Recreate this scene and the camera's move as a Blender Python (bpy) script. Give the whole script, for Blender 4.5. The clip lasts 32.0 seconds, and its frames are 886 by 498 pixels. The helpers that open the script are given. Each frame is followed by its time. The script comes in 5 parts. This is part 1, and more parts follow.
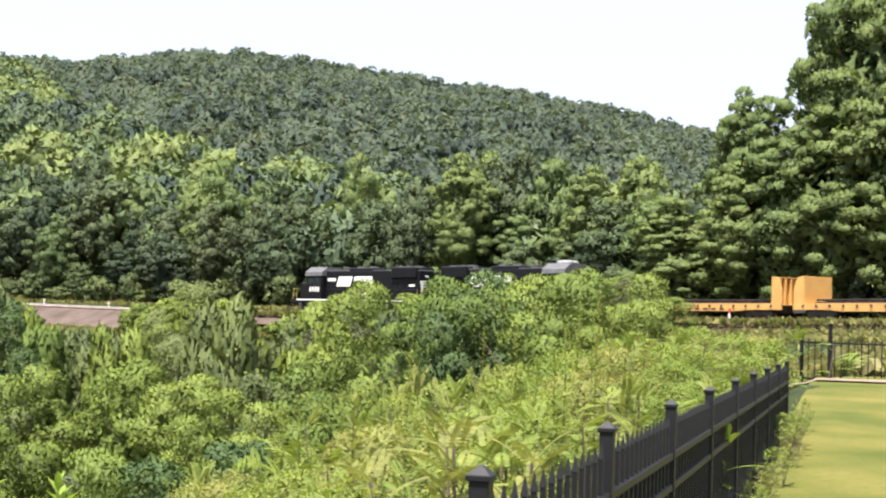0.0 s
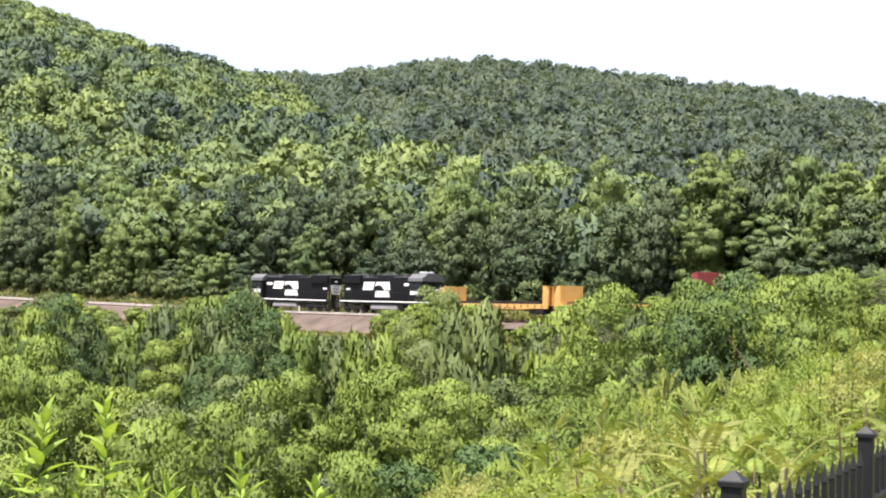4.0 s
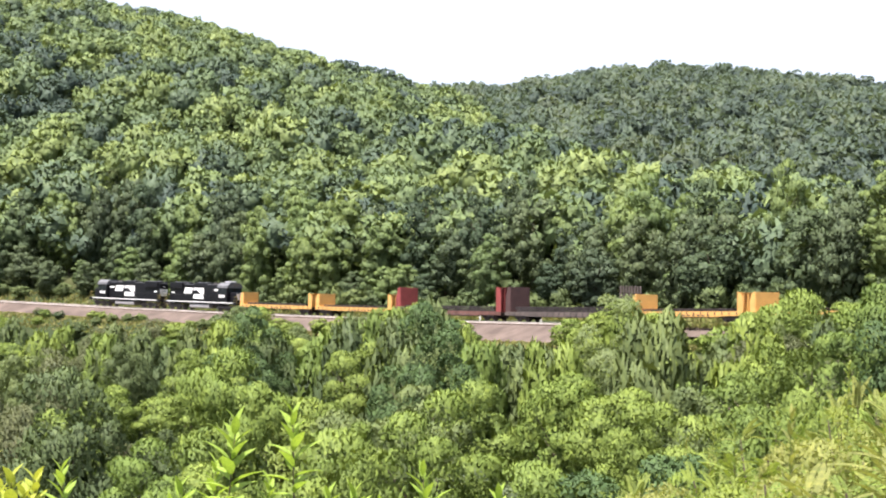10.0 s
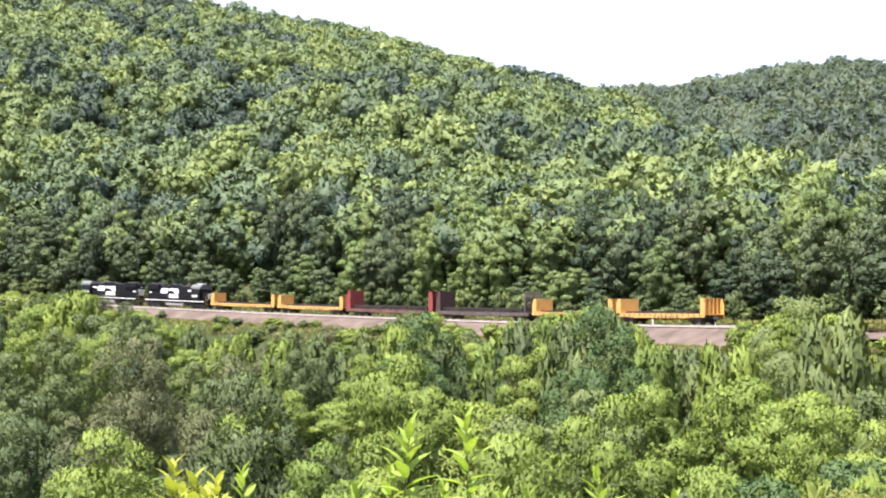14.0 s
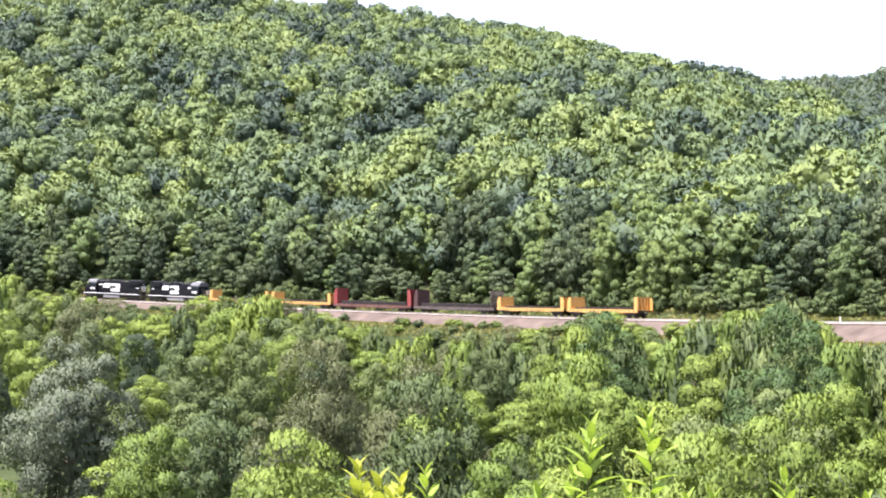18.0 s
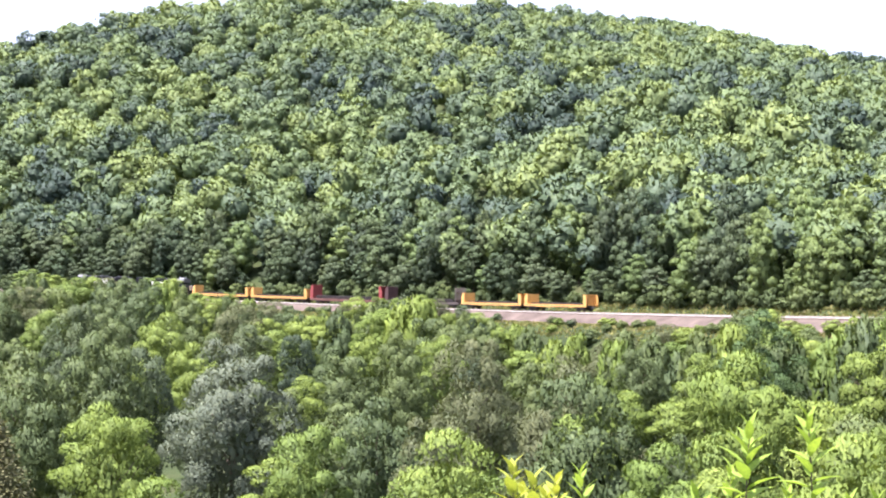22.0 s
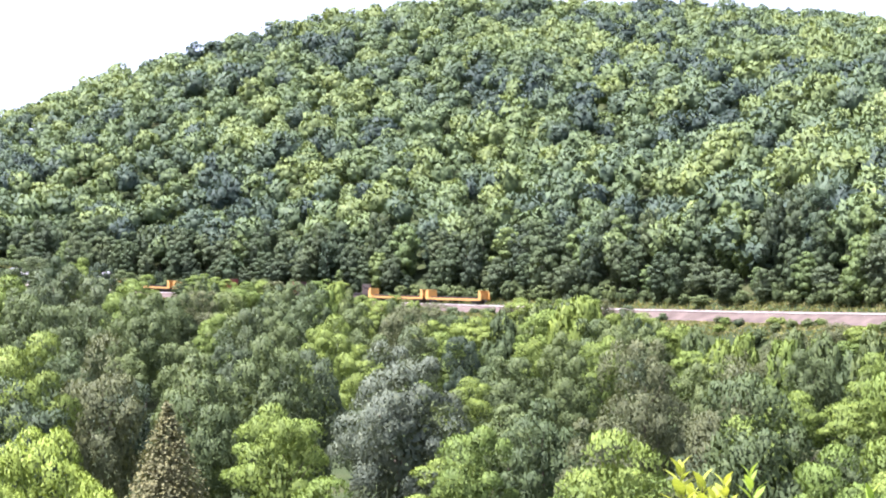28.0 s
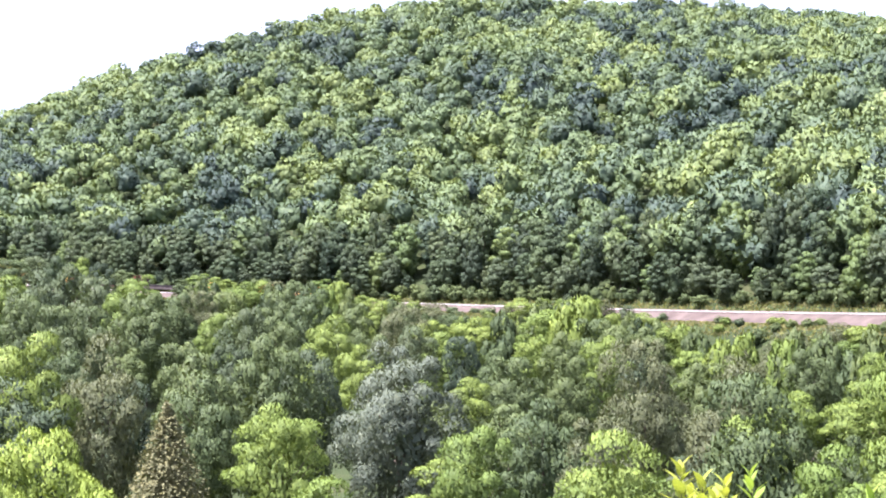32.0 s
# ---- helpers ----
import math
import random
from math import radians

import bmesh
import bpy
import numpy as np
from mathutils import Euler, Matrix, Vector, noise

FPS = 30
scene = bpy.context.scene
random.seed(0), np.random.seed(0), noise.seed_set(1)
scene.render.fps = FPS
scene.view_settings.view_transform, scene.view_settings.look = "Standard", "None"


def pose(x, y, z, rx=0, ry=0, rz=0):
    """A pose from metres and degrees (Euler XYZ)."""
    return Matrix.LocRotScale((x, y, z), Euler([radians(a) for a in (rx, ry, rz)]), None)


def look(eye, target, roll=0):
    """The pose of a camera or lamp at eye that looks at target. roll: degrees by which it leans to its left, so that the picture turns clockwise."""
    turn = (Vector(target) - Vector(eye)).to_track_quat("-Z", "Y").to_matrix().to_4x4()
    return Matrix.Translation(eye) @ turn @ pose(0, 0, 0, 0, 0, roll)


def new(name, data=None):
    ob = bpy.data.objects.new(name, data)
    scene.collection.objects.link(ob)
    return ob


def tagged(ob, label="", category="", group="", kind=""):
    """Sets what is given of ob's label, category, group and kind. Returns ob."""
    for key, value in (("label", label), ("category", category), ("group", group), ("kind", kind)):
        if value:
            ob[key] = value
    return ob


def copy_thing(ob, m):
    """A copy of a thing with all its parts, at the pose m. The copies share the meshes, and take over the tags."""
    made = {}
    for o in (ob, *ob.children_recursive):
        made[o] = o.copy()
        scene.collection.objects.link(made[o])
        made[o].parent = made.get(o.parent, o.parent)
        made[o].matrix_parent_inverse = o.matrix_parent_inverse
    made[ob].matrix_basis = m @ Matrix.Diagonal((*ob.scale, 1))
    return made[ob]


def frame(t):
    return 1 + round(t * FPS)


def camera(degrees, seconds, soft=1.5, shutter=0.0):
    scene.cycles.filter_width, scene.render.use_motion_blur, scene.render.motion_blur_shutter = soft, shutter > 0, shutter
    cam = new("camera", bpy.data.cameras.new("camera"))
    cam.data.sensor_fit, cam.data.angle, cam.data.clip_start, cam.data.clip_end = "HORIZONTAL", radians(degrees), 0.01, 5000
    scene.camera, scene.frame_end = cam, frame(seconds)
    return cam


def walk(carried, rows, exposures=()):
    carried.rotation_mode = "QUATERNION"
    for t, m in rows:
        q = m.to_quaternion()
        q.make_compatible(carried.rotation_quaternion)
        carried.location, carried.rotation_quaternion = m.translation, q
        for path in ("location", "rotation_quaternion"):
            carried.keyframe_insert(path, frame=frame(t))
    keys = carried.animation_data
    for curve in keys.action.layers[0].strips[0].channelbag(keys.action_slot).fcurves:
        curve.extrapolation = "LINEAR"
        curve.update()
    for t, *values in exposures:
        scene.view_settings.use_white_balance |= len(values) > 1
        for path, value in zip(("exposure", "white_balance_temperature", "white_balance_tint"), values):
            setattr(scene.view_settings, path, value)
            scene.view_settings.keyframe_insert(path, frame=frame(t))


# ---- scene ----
# The clip pans from one standing place beside a park fence; x east, y north, eye 1.6 m over the lawn.
EYE = (0.0, 0.0, 1.6)
cam = camera(34.0, 32.0, soft=2.0, shutter=0.5)
# seconds, heading (degrees right of north), tilt up, lean
PAN = [(0, 31.70, 2.76, 1.87), (0.5, 30.05, 2.77, 1.80), (1, 28.16, 2.72, 1.74), (1.5, 27.05, 2.74, 1.61), (2, 25.82, 2.73, 1.53), (2.5, 24.56, 2.71, 1.47), (3, 23.61, 2.70, 1.43), (3.5, 22.76, 2.68, 1.38), (5.5, 20.49, 2.63, 1.24), (6, 20.08, 2.64, 1.21), (6.5, 19.25, 2.62, 1.11), (7, 18.58, 2.61, 1.04), (7.5, 17.83, 2.66, 1.01), (8, 16.87, 2.76, 0.90), (8.5, 16.53, 2.78, 0.88), (9, 16.17, 2.80, 0.84), (9.5, 15.62, 2.83, 0.79), (10, 14.90, 2.90, 0.72), (10.5, 14.05, 2.91, 0.66), (11, 13.30, 2.92, 0.61), (11.5, 12.59, 2.96, 0.56), (12, 11.64, 2.99, 0.51), (12.5, 10.91, 3.03, 0.42), (13, 10.02, 3.03, 0.42), (13.5, 9.06, 3.03, 0.34), (14, 8.16, 3.02, 0.27), (14.5, 7.00, 3.03, 0.17), (16.5, 3.27, 3.02, -0.15), (17, 2.49, 3.03, -0.15), (17.5, 1.62, 3.02, -0.27), (18, 1.10, 3.04, -0.31), (18.5, 0.58, 3.04, -0.30), (19, -0.00, 3.04, -0.34), (19.5, -1.00, 3.00, -0.32), (20, -2.10, 3.06, -0.52), (20.5, -3.14, 3.08, -0.59), (21, -3.74, 3.08, -0.65), (21.5, -4.24, 3.09, -0.69), (22, -4.91, 3.08, -0.71), (22.5, -6.00, 3.10, -0.79), (23, -7.01, 3.11, -0.85), (23.5, -7.81, 3.13, -0.87), (24, -8.49, 3.13, -0.88), (24.5, -9.12, 3.14, -0.91), (25, -9.60, 3.14, -0.94), (25.5, -10.16, 3.15, -1.02), (26, -10.56, 3.17, -1.04), (26.5, -10.96, 3.18, -1.06), (28.5, -11.37, 3.22, -1.09), (29, -11.37, 3.22, -1.09), (29.5, -11.37, 3.22, -1.09), (30, -11.37, 3.22, -1.09), (30.5, -11.37, 3.22, -1.09), (31, -11.37, 3.22, -1.09), (31.5, -11.37, 3.22, -1.09), (32, -11.37, 3.22, -1.09)]


def pan_pose(heading, tilt, lean):
    h, p = radians(heading), radians(tilt)
    d = Vector((math.sin(h) * math.cos(p), math.cos(h) * math.cos(p), math.sin(p)))
    return look(EYE, Vector(EYE) + 10 * d, lean)


walk(cam, [(t, pan_pose(h, p, r)) for t, h, p, r in PAN], exposures=[(0, 1.52, 6350, 14), (12, 1.79, 6200, 16), (20, 2.05, 5950, 20), (26, 2.17, 5700, 24), (32, 2.21, 5650, 26)])

# ---- light: hazy bright sky and a veiled sun behind the left shoulder ----
SUN_EL, SUN_AZ = 70.0, 240.0
world = bpy.data.worlds.new("hazy_sky")
scene.world = world
world.use_nodes = True
wn, wl = world.node_tree.nodes, world.node_tree.links
sky = wn.new("ShaderNodeTexSky")
sky.sky_type, sky.sun_disc = "NISHITA", False
sky.sun_elevation, sky.sun_rotation = radians(SUN_EL), radians(SUN_AZ)
sky.air_density, sky.dust_density, sky.ozone_density = 1.0, 4.0, 1.0
veil = wn.new("ShaderNodeMix")
veil.data_type = "RGBA"
veil.inputs[0].default_value = 0.55
veil.inputs[7].default_value = (8.2, 8.8, 9.8, 1)
wl.new(sky.outputs[0], veil.inputs[6])
wl.new(veil.outputs[2], wn["Background"].inputs[0])
wn["Background"].inputs[1].default_value = 0.063
sun = new("sun", bpy.data.lights.new("sun", "SUN"))
sun.data.energy, sun.data.angle, sun.data.color = 5.0, radians(2.0), (1.0, 0.94, 0.84)
sa, se = radians(SUN_AZ), radians(SUN_EL)
sun.matrix_world = look((0, 0, 300), (-math.sin(sa) * math.cos(se) * 100, -math.cos(sa) * math.cos(se) * 100, 300 - math.sin(se) * 100))


# ---- materials ----
def material(name, rough=0.8, metal=0.0):
    m = bpy.data.materials.new(name)
    m.use_nodes = True
    nt = m.node_tree
    b = nt.nodes["Principled BSDF"]
    b.inputs["Roughness"].default_value = rough
    b.inputs["Metallic"].default_value = metal
    if rough > 0.75:
        b.inputs["Specular IOR Level"].default_value = 0.08
    return m, nt, b


def ramp(nt, fac, stops):
    r = nt.nodes.new("ShaderNodeValToRGB")
    while len(r.color_ramp.elements) < len(stops):
        r.color_ramp.elements.new(0.5)
    for e, (p, c) in zip(r.color_ramp.elements, stops):
        e.position, e.color = p, (*c, 1)
    nt.links.new(fac, r.inputs[0])
    return r.outputs[0]


def noise_tex(nt, scale, detail=4.0, kind="Object"):
    tc = nt.nodes.new("ShaderNodeTexCoord")
    n = nt.nodes.new("ShaderNodeTexNoise")
    n.inputs["Scale"].default_value, n.inputs["Detail"].default_value = scale, detail
    nt.links.new(tc.outputs[kind], n.inputs["Vector"])
    return n.outputs[0]


def mix(nt, a, b, fac, mode="MIX"):
    x = nt.nodes.new("ShaderNodeMix")
    x.data_type, x.blend_type = "RGBA", mode
    for sock, v in ((x.inputs[0], fac), (x.inputs[6], a), (x.inputs[7], b)):
        if isinstance(v, (int, float)):
            sock.default_value = v
        elif isinstance(v, tuple):
            sock.default_value = (*v, 1)
        else:
            nt.links.new(v, sock)
    return x.outputs[2]


def bump(nt, b, height, strength=0.4, distance=0.02):
    n = nt.nodes.new("ShaderNodeBump")
    n.inputs["Strength"].default_value, n.inputs["Distance"].default_value = strength, distance
    nt.links.new(height, n.inputs["Height"])
    nt.links.new(n.outputs[0], b.inputs["Normal"])


def plain(name, colour, rough=0.6, metal=0.0, vary=0.25, scale=3.0, fine=40.0, dirt=None, sheen=None):
    """Paint, metal or wood: a base colour with stains at two scales and a fine relief."""
    m, nt, b = material(name, rough, metal)
    lo = tuple(c * (1 - vary) for c in colour)
    hi = tuple(min(1, c * (1 + vary)) for c in colour)
    c1 = ramp(nt, noise_tex(nt, scale), [(0.3, lo), (0.7, hi)])
    n2 = noise_tex(nt, fine)
    c2 = mix(nt, c1, dirt or lo, ramp(nt, n2, [(0.55, (0, 0, 0)), (0.8, (0.6, 0.6, 0.6))]))
    nt.links.new(c2, b.inputs["Base Color"])
    bump(nt, b, n2, 0.15, 0.01)
    if sheen is not None:
        b.inputs["Specular IOR Level"].default_value = sheen
    return m


def foliage(name, tones, source="object", gloss=0.6, through_leaf=0.16, grain=1.6, vary=0.14):
    """Leaves: a tone for each plant, varied bough by bough and leaf by leaf, with light coming through."""
    m, nt, b = material(name, gloss)
    if source == "object":
        s = nt.nodes.new("ShaderNodeObjectInfo").outputs["Random"]
    else:
        a = nt.nodes.new("ShaderNodeAttribute")
        a.attribute_name = "plant_tone"
        s = a.outputs["Fac"]
    k = max(1, len(tones) - 1)
    base = ramp(nt, s, [(i / k, t) for i, t in enumerate(tones)])
    spray = nt.nodes.new("ShaderNodeNewGeometry").outputs["Random Per Island"]
    lo = mix(nt, base, (1 - vary, 1 - vary * 0.9, 1 - vary * 0.7), 1.0, "MULTIPLY")
    hi = mix(nt, base, (1 + vary * 1.1, 1 + vary, 1 + vary * 0.6), 1.0, "MULTIPLY")
    n = noise_tex(nt, grain, 3.0)
    bough = ramp(nt, n, [(0.32, (0.78, 0.8, 0.82)), (0.5, (1, 1, 1)), (0.7, (1.2, 1.16, 1.05))])
    col = mix(nt, mix(nt, lo, hi, spray), bough, 1.0, "MULTIPLY")
    twig = ramp(nt, noise_tex(nt, grain * 5, 2.0), [(0.36, (0.84, 0.86, 0.88)), (0.5, (1, 1, 1)), (0.66, (1.18, 1.15, 1.06))])
    col = mix(nt, col, twig, 1.0, "MULTIPLY")
    nt.links.new(col, b.inputs["Base Color"])
    b.inputs["Specular IOR Level"].default_value = 0.1
    tr = nt.nodes.new("ShaderNodeBsdfTranslucent")
    nt.links.new(mix(nt, col, (1.25, 1.25, 0.7), 1.0, "MULTIPLY"), tr.inputs[0])
    ms = nt.nodes.new("ShaderNodeMixShader")
    ms.inputs[0].default_value = through_leaf
    nt.links.new(b.outputs[0], ms.inputs[1])
    nt.links.new(tr.outputs[0], ms.inputs[2])
    nt.links.new(ms.outputs[0], nt.nodes["Material Output"].inputs[0])
    return m


WOOD_TONES = [(0.043, 0.063, 0.032), (0.090, 0.116, 0.044), (0.060, 0.084, 0.038), (0.104, 0.132, 0.048), (0.070, 0.094, 0.042)]
# hill leaves lightened and their darks blued: haze put into the colour
HAZED_HILL_TONES = [(0.042, 0.062, 0.050), (0.070, 0.099, 0.060), (0.094, 0.130, 0.062), (0.110, 0.148, 0.062), (0.132, 0.168, 0.062)]
M_FOREST = foliage("forest_leaves", HAZED_HILL_TONES, "plant", grain=0.3, vary=0.1)
# distance haze is mixed into these leaf colours as extra blue
M_FAR = foliage("haze_tinted_far_leaves", [(0.048, 0.066, 0.058), (0.064, 0.088, 0.068), (0.078, 0.104, 0.074), (0.088, 0.110, 0.078)], "plant", through_leaf=0.32, grain=0.12, vary=0.06)
M_RIDGE = foliage("ridge_needles", [(0.046, 0.064, 0.052), (0.062, 0.084, 0.060)], "plant", grain=0.3)
M_LEAF = foliage("broad_leaves", WOOD_TONES)
# cool greens; some of their blue is valley haze worked into the tones
M_COOL = foliage("cool_green_leaves", [(0.037, 0.054, 0.034), (0.073, 0.095, 0.048), (0.054, 0.075, 0.043), (0.084, 0.107, 0.052), (0.045, 0.063, 0.039)])
M_TALL = foliage("tall_tree_leaves", [(0.108, 0.152, 0.062), (0.134, 0.176, 0.066), (0.090, 0.128, 0.056)], through_leaf=0.3)
M_BRIGHT = foliage("bright_leaves", [(0.110, 0.154, 0.036), (0.142, 0.184, 0.042), (0.094, 0.136, 0.036)])
M_GREY = foliage("greyish_leaves", [(0.086, 0.104, 0.074), (0.096, 0.114, 0.080)])
M_BROWN = foliage("brownish_needles", [(0.132, 0.128, 0.062), (0.120, 0.120, 0.058)])
M_YELLOW = foliage("yellow_green_leaves", [(0.170, 0.222, 0.042), (0.155, 0.205, 0.040)], grain=3.0)
M_DEEP = foliage("deep_green_leaves", [(0.038, 0.058, 0.036), (0.074, 0.100, 0.046), (0.052, 0.076, 0.042)])
M_WILLOW = foliage("willow_leaves", [(0.134, 0.168, 0.074), (0.124, 0.158, 0.070)], through_leaf=0.3)
M_DARK = foliage("dark_green_leaves", [(0.050, 0.084, 0.032), (0.058, 0.092, 0.036)])
M_OLIVE = foliage("olive_leaves", [(0.094, 0.104, 0.052), (0.084, 0.096, 0.048)])
M_NEAR = foliage("slope_leaves", [(0.076, 0.112, 0.030), (0.114, 0.156, 0.036), (0.092, 0.134, 0.032)], grain=3.0)
M_SUMAC = foliage("sumac_leaves", [(0.136, 0.190, 0.044), (0.172, 0.218, 0.050), (0.198, 0.208, 0.068), (0.150, 0.200, 0.048)], grain=8.0, through_leaf=0.36)
M_GOLD = foliage("golden_shoot_leaves", [(0.29, 0.31, 0.05), (0.25, 0.29, 0.05)], through_leaf=0.35, grain=12.0)
M_SHOOT = foliage("young_shoot_leaves", [(0.19, 0.27, 0.05), (0.22, 0.30, 0.055)], through_leaf=0.38, grain=12.0)
M_BARK = plain("bark", (0.11, 0.085, 0.065), 0.9, scale=2.0, fine=25.0)


def ground_material():
    m, nt, b = material("hill_ground", 0.95)
    n = noise_tex(nt, 0.08, 6)
    c = ramp(nt, n, [(0.3, (0.022, 0.032, 0.014)), (0.55, (0.036, 0.05, 0.018)), (0.75, (0.06, 0.06, 0.026))])
    n2 = noise_tex(nt, 1.7, 8)
    c = mix(nt, c, (0.03, 0.03, 0.015), ramp(nt, n2, [(0.45, (0, 0, 0)), (0.7, (0.7, 0.7, 0.7))]))
    nt.links.new(c, b.inputs["Base Color"])
    bump(nt, b, n2, 0.8, 0.3)
    return m


M_GROUND = ground_material()
M_BALLAST = plain("ballast_stone", (0.094, 0.072, 0.061), 0.95, vary=0.3, scale=0.35, fine=5.0, dirt=(0.05, 0.04, 0.036))
M_RAIL = plain("worn_rail_steel", (0.42, 0.37, 0.34), 0.5, 0.4, scale=1.0)
M_TIE = plain("weathered_tie", (0.13, 0.10, 0.08), 0.9)

# ---- the railway's line ----
STEP = 1.0
S_LINE = np.arange(-260.0, 620.0, STEP)
_u = np.clip(S_LINE / 100, -1.6, 4.6)
_k = -0.0022495 - 0.00098244 * _u + 0.00025054 * _u ** 2
_h = np.cumsum(_k) * STEP
_h = _h - _h[260] - 0.17262
X_LINE = np.cumsum(np.sin(_h)) * STEP
Y_LINE = np.cumsum(np.cos(_h)) * STEP
X_LINE, Y_LINE = X_LINE - X_LINE[260] + 69.064, Y_LINE - Y_LINE[260] + 117.861
Z_LINE = 1.869 + 9.962e-5 * (np.minimum(S_LINE, 430) - 10) ** 2 - 0.00186 * (np.minimum(S_LINE, 430) - 10) + np.maximum(S_LINE - 430, 0) * 0.04
Z_LINE = np.where(S_LINE < -60, 2.487, Z_LINE) - 0.2 * np.clip((220 - S_LINE) / 160, 0, 1)


def line(s, side=0.0, up=0.0):
    """A place on the railway, s metres along it, side metres to the left of travel, at the rail's top."""
    h = np.interp(s, S_LINE, _h)
    return Vector((np.interp(s, S_LINE, X_LINE) - side * np.cos(h), np.interp(s, S_LINE, Y_LINE) + side * np.sin(h), np.interp(s, S_LINE, Z_LINE) + up))


_az = np.degrees(np.arctan2(X_LINE, Y_LINE))
_o = np.argsort(_az)
AZ_T, R_T, Z_T = _az[_o], np.hypot(X_LINE, Y_LINE)[_o], Z_LINE[_o]


def smooth(a, b, v):
    t = np.clip((v - a) / (b - a), 0, 1)
    return t * t * (3 - 2 * t)


CREST_A = ([-60, -34, -28.4, -23, -19, -15, -11, -2, 4.5, 8, 11.5, 14.8, 18, 21, 25, 30, 36, 180], [3, 6.4, 8.64, 10.8, 11.8, 12.6, 13, 12.7, 11.85, 10.75, 9.8, 9.0, 7.75, 6.6, 5.4, 4.4, 4.0, 3.5])
CREST_B = ([-60, 5, 14, 18, 21.5, 26.5, 30, 34, 38.6, 42, 48, 70, 180], [4, 8, 9.3, 9.45, 10.0, 9.85, 9.5, 9.0, 8.3, 7.6, 6.8, 4, 3])


def hills(x, y):
    """Heights of the two wooded hills past the railway, and which of them is the higher."""
    az, r = np.degrees(np.arctan2(x, y)), np.hypot(x, y)
    rt, zt = np.interp(az, AZ_T, R_T), np.interp(az, AZ_T, Z_T)
    rc = np.interp(az, [-60, -30, -10, 5, 15, 25, 36, 60], [560, 640, 720, 730, 640, 480, 330, 260])
    zc = 1.6 + rc * np.tan(np.radians(np.interp(az, *CREST_A))) - 12.0
    f = (r - rt - 9) / np.maximum(rc - rt - 9, 30)
    za = zt - 1 + (zc - zt) * np.where(f < 1, f * (1.25 - 0.25 * f), 1 - 0.18 * (f - 1))
    zcb = 1.6 + 1150 * np.tan(np.radians(np.interp(az, *CREST_B))) - 14.5
    g = np.clip((r - 430) / 720, 0, 1.6)
    zb = zt - 1 + (zcb - zt) * np.where(g < 1, g * (1.3 - 0.3 * g), 1 - 0.1 * (g - 1))
    zb = np.where(r < 430, -50, zb)
    wob = 2.5 * np.sin(x * 0.021 + 1.3) * np.sin(y * 0.017) + 1.5 * np.sin(x * 0.053) * np.cos(y * 0.047 + 0.5)
    return np.maximum(za, 2) + wob * smooth(0.05, 0.3, f), zb + wob


def ground_height(x, y):
    x, y = np.asarray(x, float), np.asarray(y, float)
    az, r = np.degrees(np.arctan2(x, y)), np.hypot(x, y)
    rt, zt = np.interp(az, AZ_T, R_T), np.interp(az, AZ_T, Z_T)
    # the lawn, level by the fence and rising gently beyond
    lawn = 0.72 * smooth(6, 28, r) * smooth(36, 46, az) * (1 - smooth(70, 100, az)) + 0.4 * smooth(30, 60, r)
    edge = np.where((az > -125) & (az < 46), 0.9 / np.sin(np.radians(np.maximum(48 - az, 2.6))), 24.0)
    edge = np.where(az < -125, 40.0, np.clip(edge, 0.9, 24)) + 0.35
    floor = np.interp(az, [-180, -140, -100, -25, 0, 20, 34, 43, 48, 70, 180], [0, 0, -12, -15, -15, -13.5, -9.0, -1.6, 0.6, 0.9, 0])
    z = lawn + (floor - lawn) * smooth(0, 1, (r - edge) / np.minimum(0.34 * rt, 46.0))
    bank = zt - 2.6 + 1.2 * smooth(36, 46, az)
    z = z + (bank - z) * smooth(0.84, 1, r / (rt - 22))
    z = z + (zt - 0.95 - z) * smooth(rt - 12.5, rt - 7.6, r)
    a, b = hills(x, y)
    return np.where(r > rt + 9, np.maximum(np.maximum(a, b), -20), z)


# ---- helpers for things ----
def part(name, bm, mat, parent=None, label=""):
    me = bpy.data.meshes.new(name)
    bm.to_mesh(me)
    bm.free()
    return part_mesh(name, me, mat, parent, label)


def part_mesh(name, me, mat, parent=None, label=""):
    if mat and not me.materials:
        me.materials.append(mat)
    ob = new(name, me)
    ob.parent = parent
    if label:
        tagged(ob, label)
    return ob


def mesh_np(name, verts, faces, normals=None, tones=None, smooth_shade=False):
    """A mesh from arrays: verts n x 3, faces m x k; normals: soft shading for leaves."""
    me = bpy.data.meshes.new(name)
    n, (m, k) = len(verts), faces.shape
    if normals is not None:
        p = verts[faces[:, :3]]
        out = np.einsum("ij,ij->i", np.cross(p[:, 1] - p[:, 0], p[:, 2] - p[:, 0]), normals[faces[:, 0]])
        faces = np.where(out[:, None] < 0, faces[:, ::-1], faces)
    me.vertices.add(n)
    me.vertices.foreach_set("co", np.asarray(verts, np.float32).ravel())
    me.loops.add(m * k)
    me.loops.foreach_set("vertex_index", faces.astype(np.int32).ravel())
    me.polygons.add(m)
    me.polygons.foreach_set("loop_start", np.arange(0, m * k, k, dtype=np.int32))
    me.polygons.foreach_set("loop_total", np.full(m, k, np.int32))
    if smooth_shade:
        me.polygons.foreach_set("use_smooth", np.ones(m, bool))
    if tones is not None:
        at = me.attributes.new("plant_tone", "FLOAT", "POINT")
        at.data.foreach_set("value", np.asarray(tones, np.float32))
    me.update(calc_edges=True)
    if normals is not None:
        me.normals_split_custom_set_from_vertices(normals)
    return me


